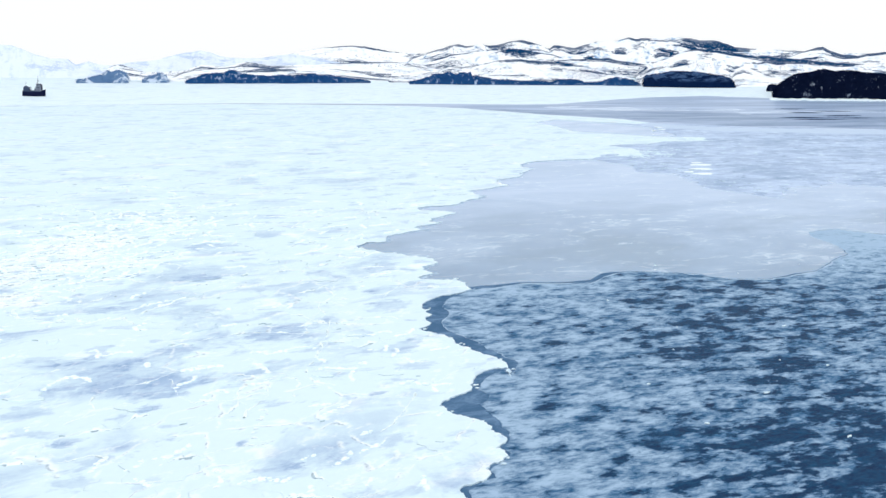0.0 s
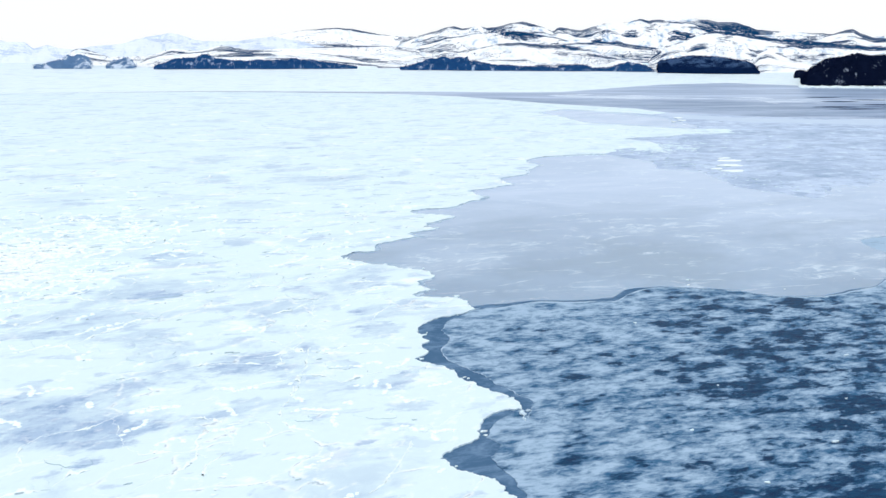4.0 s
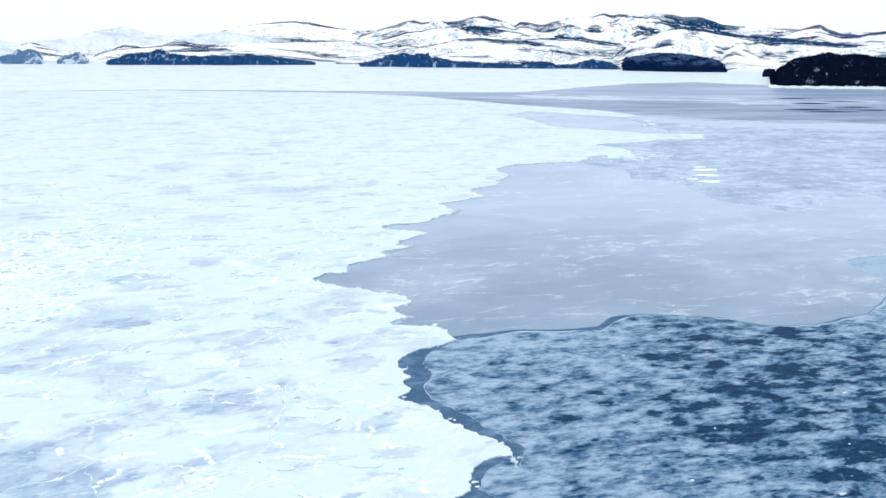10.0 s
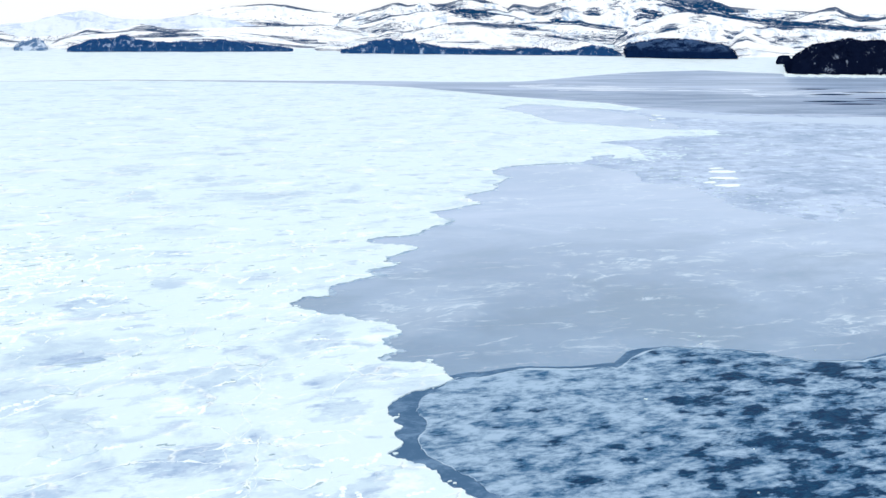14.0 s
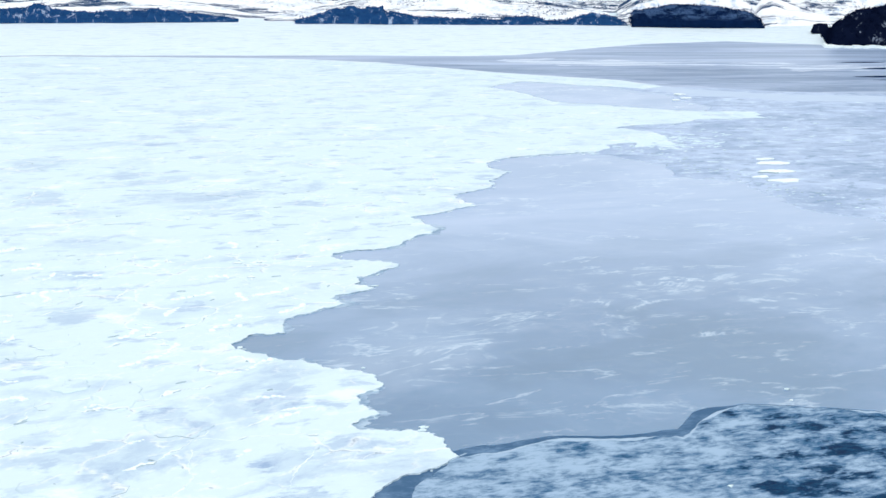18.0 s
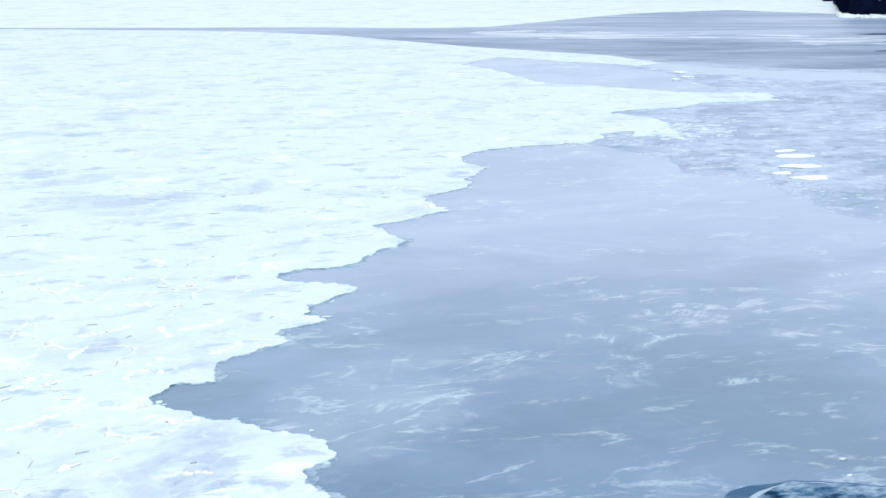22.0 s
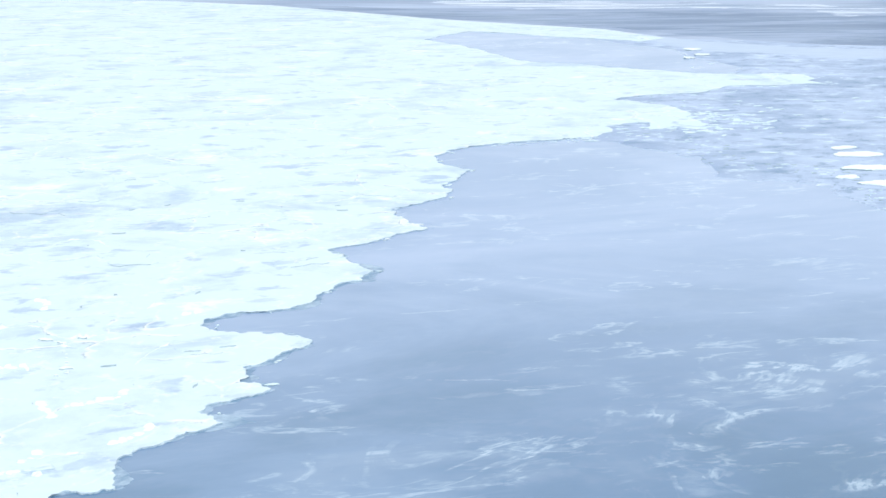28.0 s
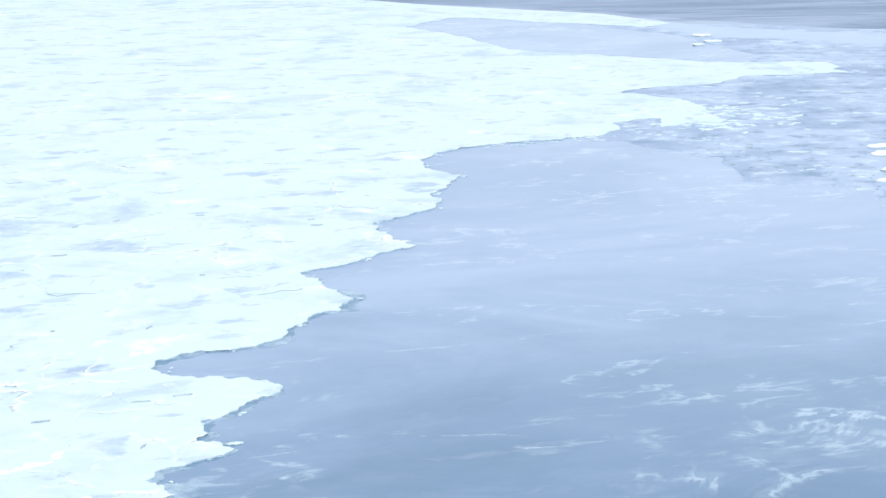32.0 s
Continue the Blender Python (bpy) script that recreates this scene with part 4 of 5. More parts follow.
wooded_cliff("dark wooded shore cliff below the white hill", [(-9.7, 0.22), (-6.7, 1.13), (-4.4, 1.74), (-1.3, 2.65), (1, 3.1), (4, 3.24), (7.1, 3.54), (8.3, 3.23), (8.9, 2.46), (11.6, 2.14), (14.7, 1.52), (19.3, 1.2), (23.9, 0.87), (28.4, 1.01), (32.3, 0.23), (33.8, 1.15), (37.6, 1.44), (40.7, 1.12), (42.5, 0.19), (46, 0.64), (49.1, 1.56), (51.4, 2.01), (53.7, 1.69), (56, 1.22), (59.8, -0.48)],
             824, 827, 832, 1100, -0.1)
head = hill("wooded_headland", "rounded dark wooded headland ending in a blunt cliff", [(59.3, 0.08), (59.7, 2.82), (62.9, 3.27), (67.4, 4.01), (71.9, 4.15), (76.5, 3.98), (80.3, 3.21), (83.3, 2.59), (85, 1.37), (86.7, -0.62)],
            814.5, 819, 826, HEADLAND, 200, 30, 0.15, 0.4, seed=14.2, category="headland", lean=-0.14)
forest("headland_wood", "dark bare winter trees covering the headland", head, 2600, 0.3, HEADLAND, wood)
isle = hill("dark_island", "steep black rocky island covered with bare trees", [(93.7, 0.42), (94.4, 1.3), (95.2, 3.34), (97.1, 4.94), (99.2, 6.25), (101.4, 6.97), (105, 7.39), (107.9, 7.97), (110.8, 7.67), (113.7, 7.8), (119.3, 7.35), (129.8, 6.44), (141.5, 3.33), (147.5, -0.64)],
            783.5, 788, 802, ROCK, 260, 40, 0.2, 0.4, seed=15.8, category="island", lean=-0.12)
forest("island_wood", "black bare winter trees crowding the island", isle, 7500, 0.36, TREES, wood)
hill("rock_stack", "small black rock stack beside the island", [(93.7, 0.39), (94.2, 1.73), (95.4, 2.03), (96.9, 1.87), (97.8, 0.23)],
             802.5, 804, 806, ROCK, 60, 16, 0.3, 0.4, seed=17.1, category="rock")
bm = bmesh.new()
ice_foot = random.Random(21)
front_line = [(92.5 + i * 0.6, 783.2 - 0.12 * i * 0.6 + 0.7 * noise.noise(Vector((i * 0.3, 0, 4)))) for i in range(124)]
for (xa, ya), (xb, yb) in zip(front_line, front_line[1:]):
    d = ice_foot.uniform(0.5, 1.1)
    box(bm, xa, xb + 0.1, ya - d, ya + 2.4, -0.05, ice_foot.uniform(0.35, 0.62), 0.06)
tagged(part("shore_ice", bm, SNOW), "narrow white ice foot along the island shore", "shore ice", kind="structure")


# ---- the ship lying in the ice ----
def loft(bm, rings, slot=0, caps=True):
    rows = [[bm.verts.new(p) for p in ring] for ring in rings]
    k = len(rows[0])
    for a, b in zip(rows, rows[1:]):
        for i in range(k):
            bm.faces.new((a[i], a[(i + 1) % k], b[(i + 1) % k], b[i])).material_index = slot
    if caps:
        bm.faces.new(rows[0][::-1])
        bm.faces.new(rows[-1])


def tube(bm, a, b, r, sides=8, r2=None):
    a, b = Vector(a), Vector(b)
    q = (b - a).to_track_quat("Z", "Y")
    rings = [[p + q @ Vector((rr * math.cos(6.2832 * k / sides), rr * math.sin(6.2832 * k / sides), 0)) for k in range(sides)] for p, rr in ((a, r), (b, r2 or r))]
    loft(bm, rings)


ship = tagged(new("ship"), "dark fishing ship with grey upperworks beset in the ice", "ship")
ship.matrix_world = pose(-117.5, 800.9, 0.12, 0, 0, -14) @ Matrix.Diagonal((0.137, 0.137, 0.178, 1))
bm = bmesh.new()
rings = []
for x, half, deck, flare in ((-25, 4.5, 7.5, 0.9), (-22, 5.2, 7.2, 0.95), (-10, 5.6, 6.8, 1), (6, 5.6, 6.9, 1), (15, 4.8, 8.2, 0.85), (21, 3.0, 9.6, 0.6), (25.5, 0.5, 10.8, 0.3)):
    rings.append([(x, -half * flare, -1.0), (x, -half, 2.5), (x, -half, deck), (x, half, deck), (x, half, 2.5), (x, half * flare, -1.0)])
loft(bm, rings)
hull = part("hull", bm, HULL_PAINT, ship, "black weathered steel hull")
bm = bmesh.new()
for x0, x1, y, z in ((-24, -12, 5.25, 7.3), (-12, 4, 5.5, 6.9), (4, 14, 5.2, 7.4)):
    for side in (-1, 1):
        box(bm, x0, x1, side * y - 0.12, side * y + 0.12, z - 0.2, z + 1.2)
part("bulwark", bm, GREY_PAINT, hull, "grey steel bulwark")
for name, x0, x1, half, z0, z1, mat in (("main_house", 2, 17, 4.6, 6.8, 12.4, WHITE_PAINT), ("bridge_deck", 4, 16, 4.1, 12.4, 15.6, WHITE_PAINT), ("wheelhouse", 6, 14.5, 3.7, 15.6, 19.0, WHITE_PAINT),
                                        ("forecastle_house", -23, -10, 4.4, 7.0, 13.6, GREY_PAINT), ("winch_house", -21, -15, 3.2, 13.6, 15.4, GREY_PAINT)):
    bm = bmesh.new()
    box(bm, x0, x1, -half, half, z0, z1, 0.15)
    bmesh.ops.bevel(bm, geom=bm.edges[:], offset=0.12, segments=1, affect="EDGES")
    house = part(name, bm, mat, ship)
    if name in ("main_house", "bridge_deck", "wheelhouse"):
        step = 1.7 if name == "wheelhouse" else 2.6
        x = x0 + 1.0
        while x < x1 - 1.2:
            bm = bmesh.new()
            box(bm, x, x + 1.1, -half - 0.1, -half + 0.25, z0 + (z1 - z0) * 0.45, z0 + (z1 - z0) * 0.75)
            part("window", bm, PANE, house)
            x += step
bm = bmesh.new()
box(bm, 5.5, 15, -4.2, 4.2, 19.0, 19.3)
part("wheelhouse_roof", bm, DARK_STEEL, ship)
bm = bmesh.new()
tube(bm, (9, 0, 19.2), (9, 0, 33.5), 0.35, 8, 0.12)
for z, r in ((24, 3.2), (28, 2.2), (31, 1.1)):
    tube(bm, (9, -r, z), (9, r, z), 0.12, 6)
    tube(bm, (9 - r * 0.7, 0, z), (9 + r * 0.7, 0, z), 0.12, 6)
tube(bm, (6.5, -2, 19.2), (9, 0, 27), 0.14, 6)
tube(bm, (6.5, 2, 19.2), (9, 0, 27), 0.14, 6)
mast = part("main_mast", bm, DARK_STEEL, ship, "dark lattice main mast")
bm = bmesh.new()
box(bm, 8.2, 9.8, -1.8, 1.8, 25.2, 25.7)
part("radar_scanner", bm, GREY_PAINT, mast)
bm = bmesh.new()
tube(bm, (17.8, 0, 9.6), (17.2, 0, 18.6), 1.5, 12, 1.2)
part("funnel", bm, DARK_STEEL, ship, "black funnel")
bm = bmesh.new()
tube(bm, (-18, 0, 15.2), (-18, 0, 22.5), 0.35, 8, 0.18)
tube(bm, (-18, -2.5, 20), (-18, 2.5, 20), 0.12, 6)
part("fore_mast", bm, DARK_STEEL, ship)
bm = bmesh.new()
tube(bm, (-5, 0, 6.8), (-5, 0, 12.5), 0.5, 8)
tube(bm, (-5, 0, 12.2), (-11.5, 0, 16.5), 0.28, 6, 0.15)
part("cargo_boom", bm, DARK_STEEL, ship)
for x in (-21.5, -1.5, 1.0):
    bm = bmesh.new()
    tube(bm, (x, -4.2, 8.4), (x + 1.6, -4.2, 8.4), 0.7, 10)
    part("winch", bm, DARK_STEEL, ship)
bm = bmesh.new()
rings = []
for x, r in ((-3, 0.2), (-2, 0.9), (0, 1.1), (2, 0.9), (3, 0.2)):
    rings.append([(19.5 - 8 + x, -4.9 + r * math.cos(q), 13.4 + r * 0.8 * math.sin(q)) for q in (0, 1.05, 2.1, 3.14, 4.2, 5.24)])
loft(bm, rings)
part("lifeboat", bm, DARK_STEEL, ship, "covered dark lifeboat")


# ---- floes, rafted plates and pressure ridges on the ice ----
def inside(poly, x, y):
    hit = False
    for (xa, ya), (xb, yb) in zip(poly, poly[1:] + poly[:1]):
        if (ya > y) != (yb > y) and x < (xb - xa) * (y - ya) / (yb - ya) + xa:
            hit = not hit
    return hit


SHEET = [note(-450, 0)] + EDGE_SOUTH + EDGE_A + EDGE_MID + EDGE_UPPER + EDGE_SPIT + ICE_NORTH
ice = random.Random(33)


def plate_mesh(rng, size, high, stretch=1.0, dark=0.25):
    """A snow-topped plate of ice with a lumpy outline and a rounded rim."""
    count = rng.randint(18, 24)
    phase, lobe = rng.uniform(0, 6.28), rng.choice((2, 3))
    rad = [size * (1 + 0.2 * math.sin(lobe * 6.283 * k / count + phase) + 0.12 * math.sin(5 * 6.283 * k / count + 2 * phase) + rng.uniform(-0.13, 0.13)) for k in range(count)]
    verts, faces, slots = [], [], []
    for scale, z in ((1.0, 0.0), (1.0, high * 0.65), (0.93, high), (0.55, high * 0.8)):
        for k in range(count):
            q = 6.283 * k / count
            verts.append((rad[k] * scale * math.cos(q) * stretch, rad[k] * scale * math.sin(q), z))
    gap = rng.uniform(0, count)
    for ring in range(3):
        for k in range(count):
            a, b = ring * count + k, ring * count + (k + 1) % count
            faces.append((a, b, b + count, a + count))
            slots.append(1 if ring == 0 and (k + gap) % count < count * dark else 0)
    faces.append(tuple(3 * count + k for k in range(count)))
    slots.append(0)
    return verts, faces, slots


plates = []
for k in range(14):
    v, f, s = plate_mesh(ice, 1.0, 0.05, ice.uniform(1.0, 1.5))
    ob = raw("ice_plate", v, f, [SNOW_ICE, EDGE_AND_SHADE], ice_sheet, True, slots=s)
    plates.append(ob)
made = 0
while made < 170:
    x, y = ice.uniform(-190, 20), 120 + 520 * ice.random() ** 1.5
    size = ice.uniform(1.0, 3.6) * (1 + y / 600)
    if not inside(SHEET, x + size * 1.4, y) or not inside(SHEET, x + size, y - size):
        continue
    ob = plates[made] if made < len(plates) else plates[made % len(plates)].copy()
    if made >= len(plates):
        scene.collection.objects.link(ob)
    high = ice.uniform(0.08, 0.28)
    kx, ky = grain(x, y)
    ob.matrix_local = Matrix.LocRotScale((*lay(x, y), 0.3 * kx), Euler((0, 0, ice.choice((0, math.pi)) + ice.uniform(-0.2, 0.2))), (size * kx, size * ky, kx * high / 0.05))
    made += 1


def ridge_mesh(rng, path, high, width, shy=0.22, foot=-1.25):
    """A pressure ridge: a crooked broken bank of snowed-in ice, in places with its shade painted dark along one foot.
    """
    line = []
    for a, b in zip(path, path[1:]):
        steps = max(2, int((b - a).length / 0.45))
        line += [a.lerp(b, i / steps) + Vector((rng.uniform(-0.3, 0.3), rng.uniform(-0.3, 0.3))) for i in range(steps)]
    verts, faces, slots = [], [], []
    swell, shaded = rng.uniform(0, 50), rng.uniform(0, 50)
    for i, p in enumerate(line):
        d = (line[min(i + 1, len(line) - 1)] - line[max(i - 1, 0)]).normalized()
        side = Vector((-d.y, d.x))
        grow = max(0.0, 0.05 + 1.5 * noise.noise(Vector((i * 0.12, swell, 0)))) * rng.uniform(0.3, 1.5)
        half = 0.05 + width * grow
        for off, up in ((foot, 0.0), (-1.0, 0.35), (-0.4, 0.8), (0.1, 1.0), (0.5, 0.6), (1.0, 0.0)):
            q = p + side * off * half * rng.uniform(0.7, 1.3)
            verts.append((q.x, q.y, (0.06 + high * grow) * up * rng.uniform(0.7, 1.25) - (0.02 if up == 0 else 0)))
    for i in range(len(line) - 1):
        dark = noise.noise(Vector((i * 0.2, shaded, 3))) > shy
        for k in range(5):
            a = i * 6 + k
            faces.append((a, a + 6, a + 7, a + 1))
            # The foot face is coloured dark as the ridge's shade.
            slots.append(1 if dark and k == 0 else 0)
    return verts, faces, slots


def add_ridge(x, y, length, heading, high, width):
    pts = [Vector((x, y))]
    for _ in range(max(3, int(length / 4))):
        heading += ice.uniform(-0.9, 0.9)
        pts.append(pts[-1] + Vector((math.cos(heading), math.sin(heading))) * 4)
    kept = []
    for q in pts:
        if not (inside(SHEET, q.x + 7, q.y) and inside(SHEET, q.x + 3, q.y - 6) and inside(SHEET, q.x + 3, q.y + 6)):
            break
        kept.append(q)
    pts = kept
    if len(pts) < 3:
        return
    centre = pts[0].copy()
    v, f, s = ridge_mesh(ice, pts, high, width)
    if not f:
        return
    v, at = laid(v), lay(centre.x, centre.y)
    v = [(q[0] - at[0], q[1] - at[1], q[2]) for q in v]
    ob = tagged(raw("pressure_ridge", v, f, [SNOW, EDGE_AND_SHADE], None, True, slots=s), "low white ridge of broken ice blocks on the ice", "ice ridge", "pressure ridges")
    ob.location = (*at, 0.29 * grain(centre.x, centre.y)[0])


def lay_ridge(pts, high, width):
    pts = ragged(pts, ice, 2, 0.16)
    centre = pts[0].copy()
    v, f, s = ridge_mesh(ice, pts, high, width, -0.1, -2.2)
    v, at = laid(v), lay(centre.x, centre.y)
    v = [(q[0] - at[0], q[1] - at[1], q[2]) for q in v]
    ob = tagged(raw("pressure_ridge", v, f, [SNOW, EDGE_AND_SHADE], None, True, slots=s), "long crooked white lip where two ice plates meet", "ice ridge", "pressure ridges")
    ob.location = (*at, 0.29 * grain(centre.x, centre.y)[0])


for pts in ([(-66.4, 250.4), (-63.7, 246.1), (-60.4, 239.6), (-56.7, 234.4), (-52.5, 232.4), (-49.6, 232.8), (-43.7, 230.5), (-41.6, 228.4)],
            [(-72.7, 221.2), (-66.5, 222.4), (-64.6, 227.4), (-60.9, 228.6)],
            [(-81.3, 211.4), (-75.3, 209.4), (-69.4, 209.8), (-63.4, 210.3), (-55.7, 206.7), (-48, 206.2), (-37.9, 208.6), (-30.1, 209.3)],
            [(-19.9, 194.4), (-16.1, 191.4), (-12.3, 188.6), (-6.8, 187.7)]):
    lay_ridge(pts, 0.7, 0.32)
for pts in ([(-66.9, 343.4), (-61, 342.8), (-57, 346.1), (-51, 346.1), (-46.9, 350.5), (-40.8, 351.3)],
            [(-41.6, 324.4), (-35.1, 323.6), (-29.5, 323.9), (-24.8, 323.9), (-16.9, 321.8)],
            [(-34, 284), (-33, 266), (-32, 251), (-32, 243), (-23, 235)],
            [(-47, 292), (-35, 282), (-24, 279), (-19, 278), (-14, 279)],
            [(-32, 256), (-32, 267), (-22, 260), (-13, 264)],
            [(-70, 380), (-60, 388), (-48, 403)],
            [(-50, 314), (-42, 321), (-38, 329)]):
    lay_ridge(pts, 0.7, 0.32)
for _ in range(45):
    y = 125 + 430 * ice.random() ** 1.3
    add_ridge(ice.uniform(-0.42 * y - 30, 8), y, ice.uniform(14, 60), ice.uniform(-0.5, 0.9), ice.uniform(0.4, 0.8), ice.uniform(0.18, 0.42))
for _ in range(70):
    add_ridge(ice.uniform(-230, -120), ice.uniform(290, 480), ice.uniform(15, 40), ice.uniform(-0.4, 0.5), ice.uniform(0.5, 0.9), ice.uniform(0.3, 0.6))

# snow mounds pushed up in chains between the plates
mounds = []
for k in range(12):
    count, lip = 9, k % 3 > 0
    rad = [1 + ice.uniform(-0.45, 0.45) for _ in range(count)]
    v, f, s = [], [], []
    for scale, z in ((1.0, 0.0), (0.82, 0.28), (0.45, 0.45)):
        for i in range(count):
            q = 6.283 * i / count
            v.append((1.3 * rad[i] * scale * math.cos(q), 0.85 * rad[i] * scale * math.sin(q), z * ice.uniform(0.8, 1.2)))
    v.append((0, 0, 0.5))
    for ring in range(2):
        for i in range(count):
            a, c = ring * count + i, ring * count + (i + 1) % count
            f.append((a, c, c + count, a + count))
            # Low faces on the camera side carry the mound's shade as colour.
            s.append(1 if lip and ring == 0 and 5 <= i <= 7 else 0)
    for i in range(count):
        f.append((2 * count + i, 2 * count + (i + 1) % count, 3 * count))
        s.append(0)
    mounds.append(raw("snow_mound", v, f, [SNOW, EDGE_AND_SHADE], ice_sheet, True, slots=s))
made = 0
while made < 300:
    if made < 190:
        y = 140 + 300 * ice.random() ** 1.3
        x = ice.uniform(-0.42 * y - 10, 4)
    else:
        x, y = ice.gauss(-165, 28), ice.gauss(385, 42)
    way = ice.choice((ice.uniform(-0.3, 0.6), ice.uniform(1.2, 1.9)))
    for _ in range(ice.randint(5, 22)):
        way += ice.uniform(-0.45, 0.45)
        size = ice.choice((0.12, 0.18, 0.26, 0.42)) * ice.uniform(0.7, 1.3) * (1 + y / 900)
        x, y = x + math.cos(way) * (size + ice.uniform(0.2, 1.2)), y + math.sin(way) * (size + ice.uniform(0.2, 1.6))
        x, y = x + ice.gauss(0, 0.35), y + ice.gauss(0, 0.45)
        if made >= 300 or not (inside(SHEET, x + 3, y) and inside(SHEET, x + 2, y - 3) and inside(SHEET, x + 2, y + 3)):
            break
        ob = mounds[made] if made < len(mounds) else mounds[made % len(mounds)].copy()
        if made >= len(mounds):
            scene.collection.objects.link(ob)
        kx, ky = grain(x, y)
        ob.matrix_local = Matrix.LocRotScale((*lay(x, y), 0.3 * kx), Euler((0, 0, ice.uniform(-0.3, 0.3))), (kx * size * ice.uniform(0.8, 1.5), ky * size, kx * size * ice.uniform(0.5, 1.1)))
        made += 1

# small rubble along the seams of the ice and in the rough field
verts, faces = [], []
for k in range(420):
    if k < 260:
        x, y = ice.gauss(-146, 20), ice.gauss(388, 45)
    else:
        y = 150 + 330 * ice.random() ** 1.4
        x = ice.uniform(-0.44 * y - 5, 6)
    way = ice.uniform(-0.5, 0.9) if k % 3 else ice.uniform(1.0, 2.0)
    for _ in range(ice.randint(3, 12)):
        way += ice.uniform(-0.6, 0.6)
        size = ice.uniform(0.12, 0.42) * (1 + y / 700)
        x, y = x + math.cos(way) * size * 2.2, y + math.sin(way) * size * 2.2 + ice.gauss(0, 0.3)
        if not (inside(SHEET, x + 2, y) and inside(SHEET, x + 1, y - 2)):
            break
        base, count = len(verts), 6
        for scale, z in ((1.0, 0.28), (0.6, 0.28 + size * ice.uniform(0.4, 0.9))):
            for i in range(count):
                q = 6.2832 * i / count + k
                r = size * scale * ice.uniform(0.6, 1.35)
                verts.append((x + 1.5 * r * math.cos(q), y + r * math.sin(q), z))
        for i in range(count):
            a, c = base + i, base + (i + 1) % count
            faces.append((a, c, c + count, a + count))
        faces.append(tuple(base + count + i for i in range(count)))
tagged(raw("ice_rubble", laid(verts), faces, SNOW), "scattered small blocks of white ice on the floe", "ice rubble", kind="stuff")

# thin dark slivers scattered over the snow, densest in the rough field
verts, faces = [], []
for k in range(330):
    if k < 150:
        x, y = ice.gauss(-148, 18), ice.gauss(388, 48)
    else:
        y = 130 + 430 * ice.random() ** 1.2
        x = ice.uniform(-0.45 * y - 20, 25)
    if not inside(SHEET, x + 4, y):
        continue
    big = 1.7 if k < 40 else 0.9
    length, wide, turn = big * ice.uniform(0.1, 1.0) ** 2 * (1 + y / 600), big * ice.uniform(0.03, 0.09) * (1 + y / 400), ice.gauss(0.1, 0.45)
    base, bend = len(verts), ice.uniform(-0.5, 0.5)
    for i in range(6):
        u = -1 + 0.4 * i
        for side in (-1, 1):
            px, py = length * u, wide * side * (1 - u * u * 0.9) * ice.uniform(0.2, 1.4) + bend * length * 0.4 * u * u + ice.uniform(-0.06, 0.06)
            verts.append((x + px * math.cos(turn) - py * math.sin(turn), y + px * math.sin(turn) + py * math.cos(turn), 0.3 + 0.12 * (side + 1)))
    for i in range(5):
        q = base + 2 * i
        faces.append((q, q + 2, q + 3, q + 1))
tagged(raw("dark_slivers", laid(verts), faces, EDGE_AND_SHADE), "small thin dark slivers scattered on the snow", "ice chips", kind="stuff")
lens = [(-118.9, 281.2), (-119.7, 284.7), (-118.1, 287.3), (-113.4, 289), (-107.9, 289.2), (-103.1, 288.7), (-106.3, 285.7), (-110.3, 282.7), (-114.6, 280.7)]
tagged(slab("narrow_lead", ragged([Vector(q) for q in lens], ice, 3, 0.1, True, 0.8), 0.1, 0.32, [THIN, THIN]), "narrow grey frozen crack in the snowy ice", "sea ice", kind="structure")

# white floes caught in the young ice
FLOES = [(178.7, 602.8, 18), (178.9, 591, 32), (172.7, 569.8, 34), (160.2, 557.8, 17), (168.3, 547.9, 32), (215.8, 896.8, 14), (214.1, 871.4, 12), (202, 858.8, 9)]
for x, y, half in FLOES:
    kx, ky = grain(x, y)
    v, f, s = plate_mesh(ice, 1.0, 0.16, 1.0)
    count = len(v) // 4
    ob = tagged(new("ice_floe"), "flat white snow-topped floe frozen into grey ice", "ice floe", "floes in the young ice")
    raw("snow_top", v[count:], [[i - count for i in q] for q in f[count:]], SNOW, ob, True)
    tagged(raw("ice_rim", v[:2 * count], f[:count], [SNOW, EDGE_AND_SHADE], ob, True, slots=s[:count]), "low wet ice rim")
    ob.matrix_world = Matrix.LocRotScale((*lay(x, y), 0.05), Euler((0, 0, radians(ice.uniform(-6, 6)))), (half * 0.068, half * 0.038, 1.0))
# brash round the root of the spit
verts, faces, slots = [], [], []
for k in range(182):
    if k < 120:
        x, y = ice.gauss(148, 17), ice.gauss(668, 17)
    elif k < 160:
        x, y = ice.uniform(110, 260), ice.gauss(700, 50)
    else:
        x, y = ice.uniform(20, 160), ice.uniform(150, 325)
    if inside(SHEET, x, y) or (k >= 160 and x < 45):
        continue
    size = ice.uniform(0.3, 1.3) if k < 160 else ice.uniform(0.10, 0.32)
    v, f, s = plate_mesh(ice, size, 0.25, ice.uniform(1.2, 2.8))
    turn = ice.uniform(-0.5, 0.5)
    base = len(verts)
    verts += [(p[0] * math.cos(turn) - p[1] * math.sin(turn) + x, p[0] * math.sin(turn) + p[1] * math.cos(turn) + y, p[2] + 0.05) for p in v]
    faces += [[base + i for i in q] for q in f]
    slots += s
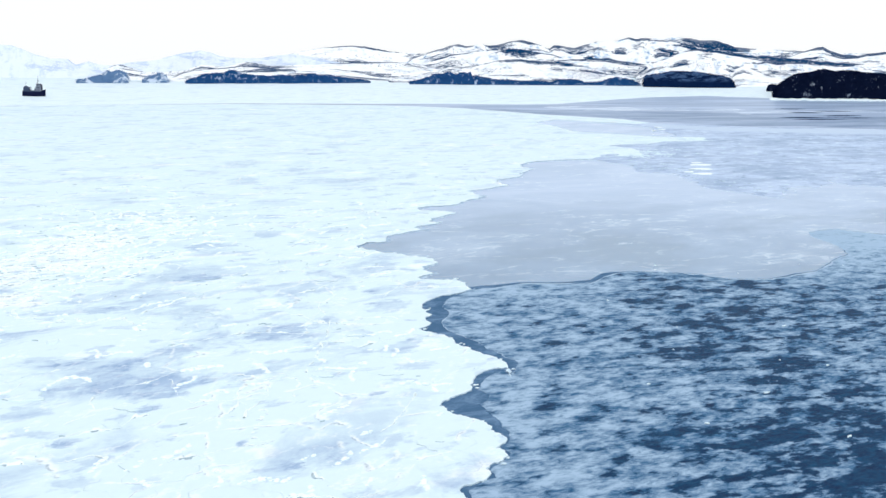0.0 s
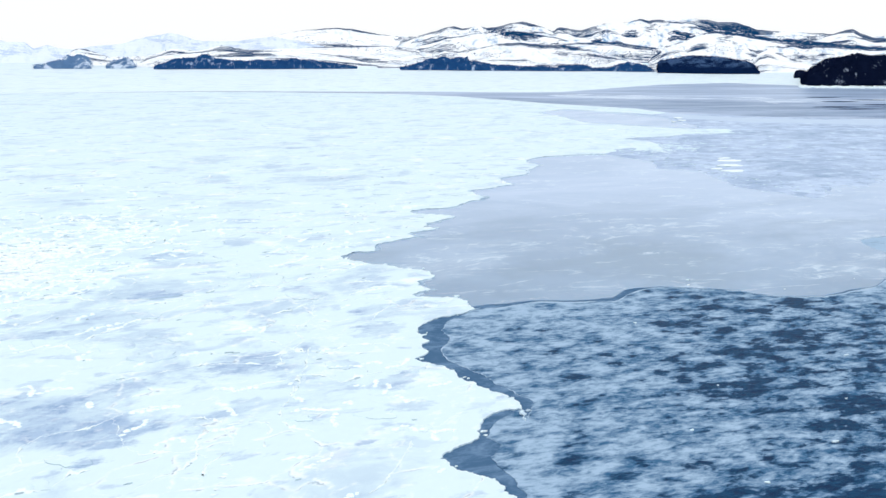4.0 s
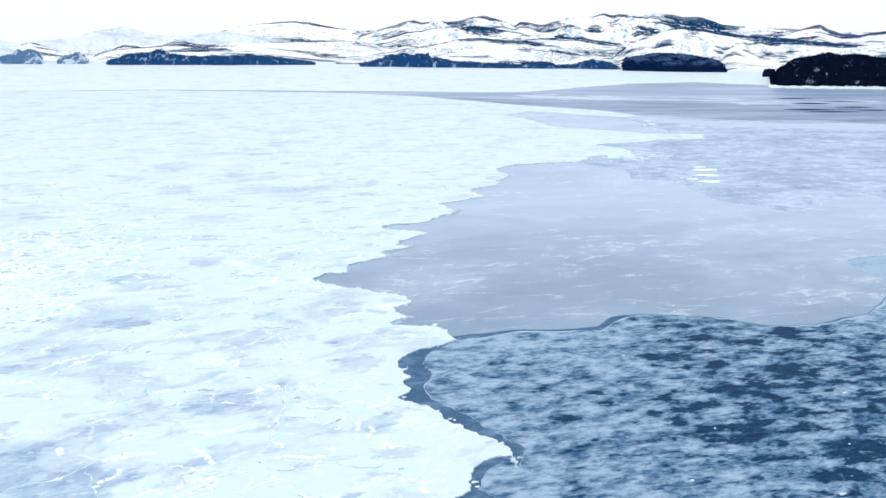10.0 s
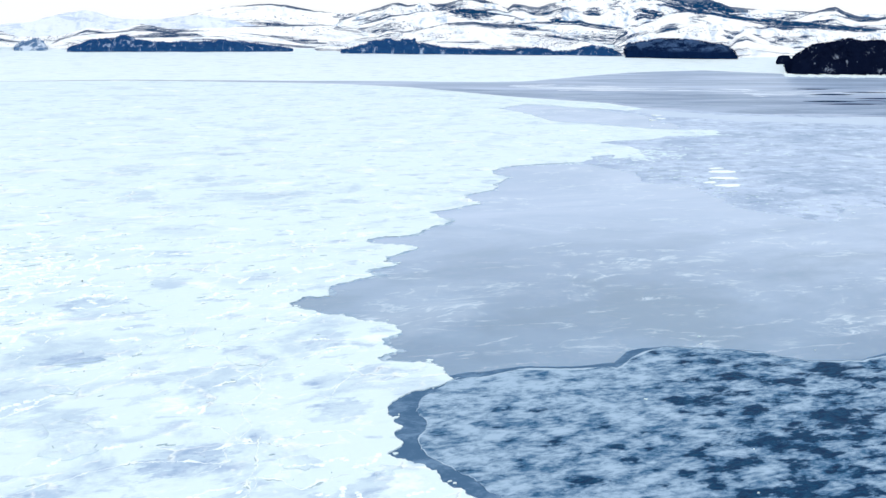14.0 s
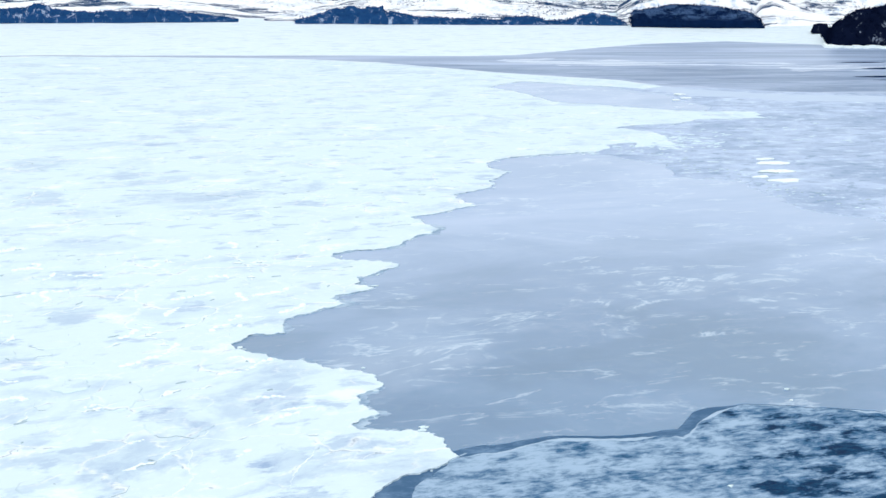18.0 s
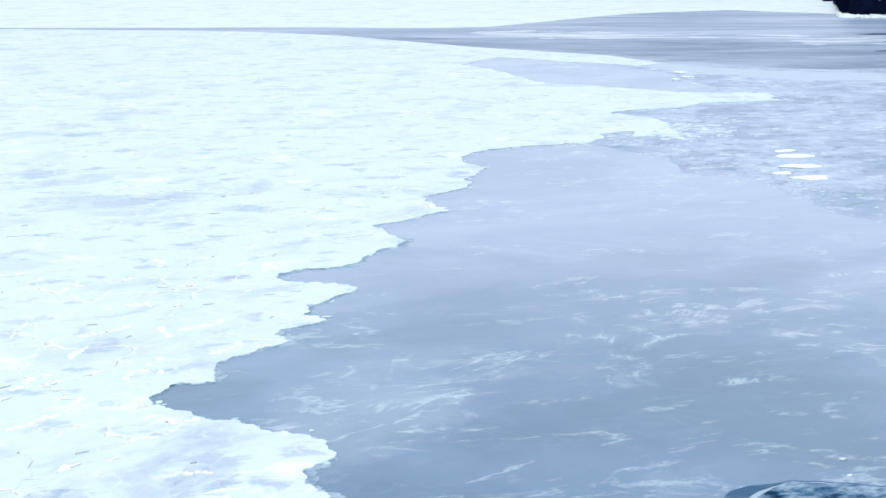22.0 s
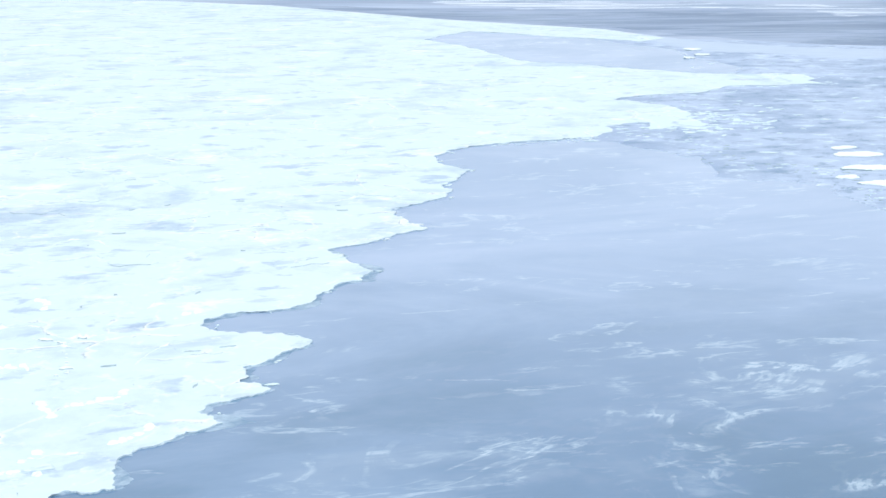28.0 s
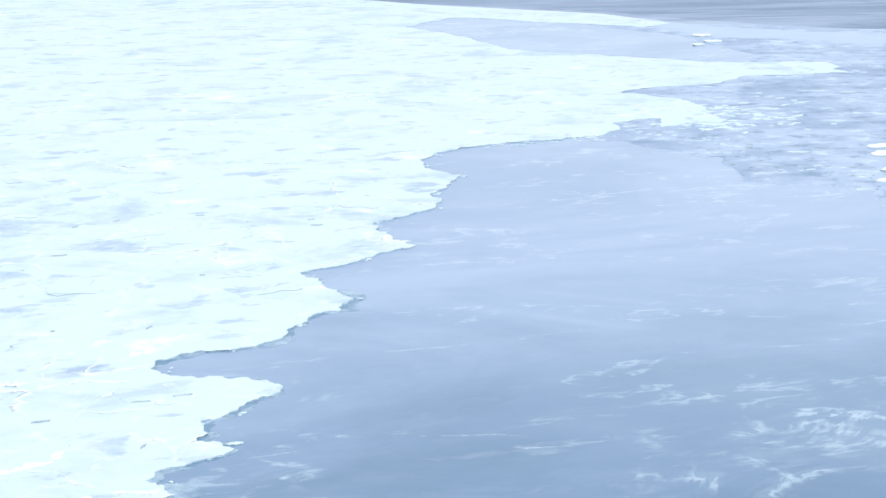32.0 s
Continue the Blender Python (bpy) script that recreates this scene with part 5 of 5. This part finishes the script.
for p in north_line[::3]:
    x, y, size = p.x + abs(ice.gauss(2, 9)), p.y + abs(ice.gauss(0, 10)), ice.uniform(0.1, 0.55)
    if inside(SHEET, x, y):
        continue
    v, f, s = plate_mesh(ice, size, 0.2, ice.uniform(1.0, 3.0))
    base = len(verts)
    verts += [(q[0] + x, q[1] + y, q[2] + 0.04) for q in v]
    faces += [[base + i for i in q] for q in f]
    slots += [1 if ice.random() < 0.4 else 0] * len(s)
for p in [p for p in outline if 560 < p.y < 800 and p.x > 60][::5]:
    x, y, size = p.x + ice.gauss(2, 3), p.y + ice.gauss(-2, 4), ice.uniform(0.12, 0.6)
    if inside(SHEET, x, y):
        continue
    v, f, s = plate_mesh(ice, size, 0.2, ice.uniform(1.5, 4.0))
    base = len(verts)
    verts += [(q[0] + x, q[1] + y, q[2] + 0.04) for q in v]
    faces += [[base + i for i in q] for q in f]
    slots += s
for p in outline[20:-40:83]:
    if 130 < p.y < 640:
        for _ in range(2):
            x, y, size = p.x + ice.uniform(0.1, 2.2), p.y + ice.uniform(-1.5, 1.5), ice.uniform(0.08, 0.3) * (1 + p.y / 500)
            if inside(SHEET, x - 0.2, y):
                continue
            v, f, s = plate_mesh(ice, size, 0.2, ice.uniform(1.0, 2.2))
            base = len(verts)
            verts += [(q[0] + x, q[1] + y, q[2] + 0.05) for q in v]
            faces += [[base + i for i in q] for q in f]
            slots += s
tagged(raw("brash_ice", laid(verts), faces, [SNOW_ICE, EDGE_AND_SHADE], slots=slots), "scattered small white brash pieces in young ice", "brash ice", kind="stuff")
rim_line = [(204.1, 997.4), (226.5, 954.5), (263.2, 921.6), (300.9, 897.8), (333.4, 886.7), (383.7, 873.8), (535.3, 842.7), (500.5, 796.5), (362.3, 832.5), (314.7, 844.6), (281.3, 848.3), (249.3, 880.3), (221.8, 890.5), (208.7, 922.8)]
tagged(slab("frost_band", ragged([Vector(p) for p in rim_line], ice, 4, 0.12, True, 3), 0.0, 0.13, [FROST, FROST]), "pale frosted rim of ice along the dark lead", "sea ice", "frost bands in the lead")
# pale frost bands and dark open slits across the refrozen lead
DARK_BAND = [(-23.8, 1240.7), (36.1, 1210.2), (115.6, 1172.9), (167.6, 1150.8), (224.3, 1154.1), (312, 1156.1), (393.3, 1131.8), (444.4, 1109.4), (518.4, 1085.9), (691.6, 1049.7), (562, 877.9), (419.5, 904.4), (385.5, 907.7), (342.8, 907.7), (309.3, 919.2), (270.7, 944), (234.4, 983), (197.8, 1034.6), (153.2, 1064.1), (106.8, 1094.7), (59.3, 1138.3)]
tagged(slab("dark_lead_ice", ragged([Vector(p) for p in DARK_BAND], ice, 5, 0.07, True, 3), 0.0, 0.07, [DARK_LEAD, DARK_LEAD]), "darker young ice along the lead", "sea ice", kind="structure")
WHITE_BAND = [(114.1, 1265.3), (187.6, 1270.7), (246.2, 1253), (340.7, 1249.7), (426.3, 1215.3), (478, 1183), (561.2, 1164.5), (749.1, 1126), (719.2, 1086.4), (538.9, 1123.6), (450.1, 1122), (394.9, 1106), (401.1, 1151.4), (320.3, 1183.2), (230.1, 1180.6), (171.9, 1176.7), (120.2, 1213.4)]
tagged(slab("frost_band", ragged([Vector(p) for p in WHITE_BAND], ice, 6, 0.28, True, 2), 0.0, 0.09, [FROST_BAND, FROST_BAND]), "pale frosted band of ice in the dark lead", "sea ice", "frost bands in the lead")
for x, y, length, half in ((518.6, 1133, 63.9, 22.1), (470.8, 1040.8, 74.2, 18.6), (483.7, 1008.2, 96.6, 14.2), (556.8, 1076.8, 67.3, 18.4), (530.2, 1218.6, 62.8, 16.4), (590.8, 1166.2, 81.3, 15.2), (558.4, 1032.9, 51.1, 13.6), (463.8, 1042, 49.5, 6), (531.4, 1051.2, 45, 6)):
    pts = [Vector((x - length / 2 + length * i / 8, y + 0.5 * half * math.sin(math.pi * i / 8))) for i in range(9)] + [Vector((x - length / 2 + length * i / 8, y - 0.5 * half * math.sin(math.pi * i / 8))) for i in range(7, 0, -1)]
    tagged(slab("open_slit", ragged(pts, ice, 3, 0.08, True, 3), 0.0, 0.11, [DARK_WATER, DARK_WATER]), "dark slit of open water in the lead", "open water", "open slits in the lead")
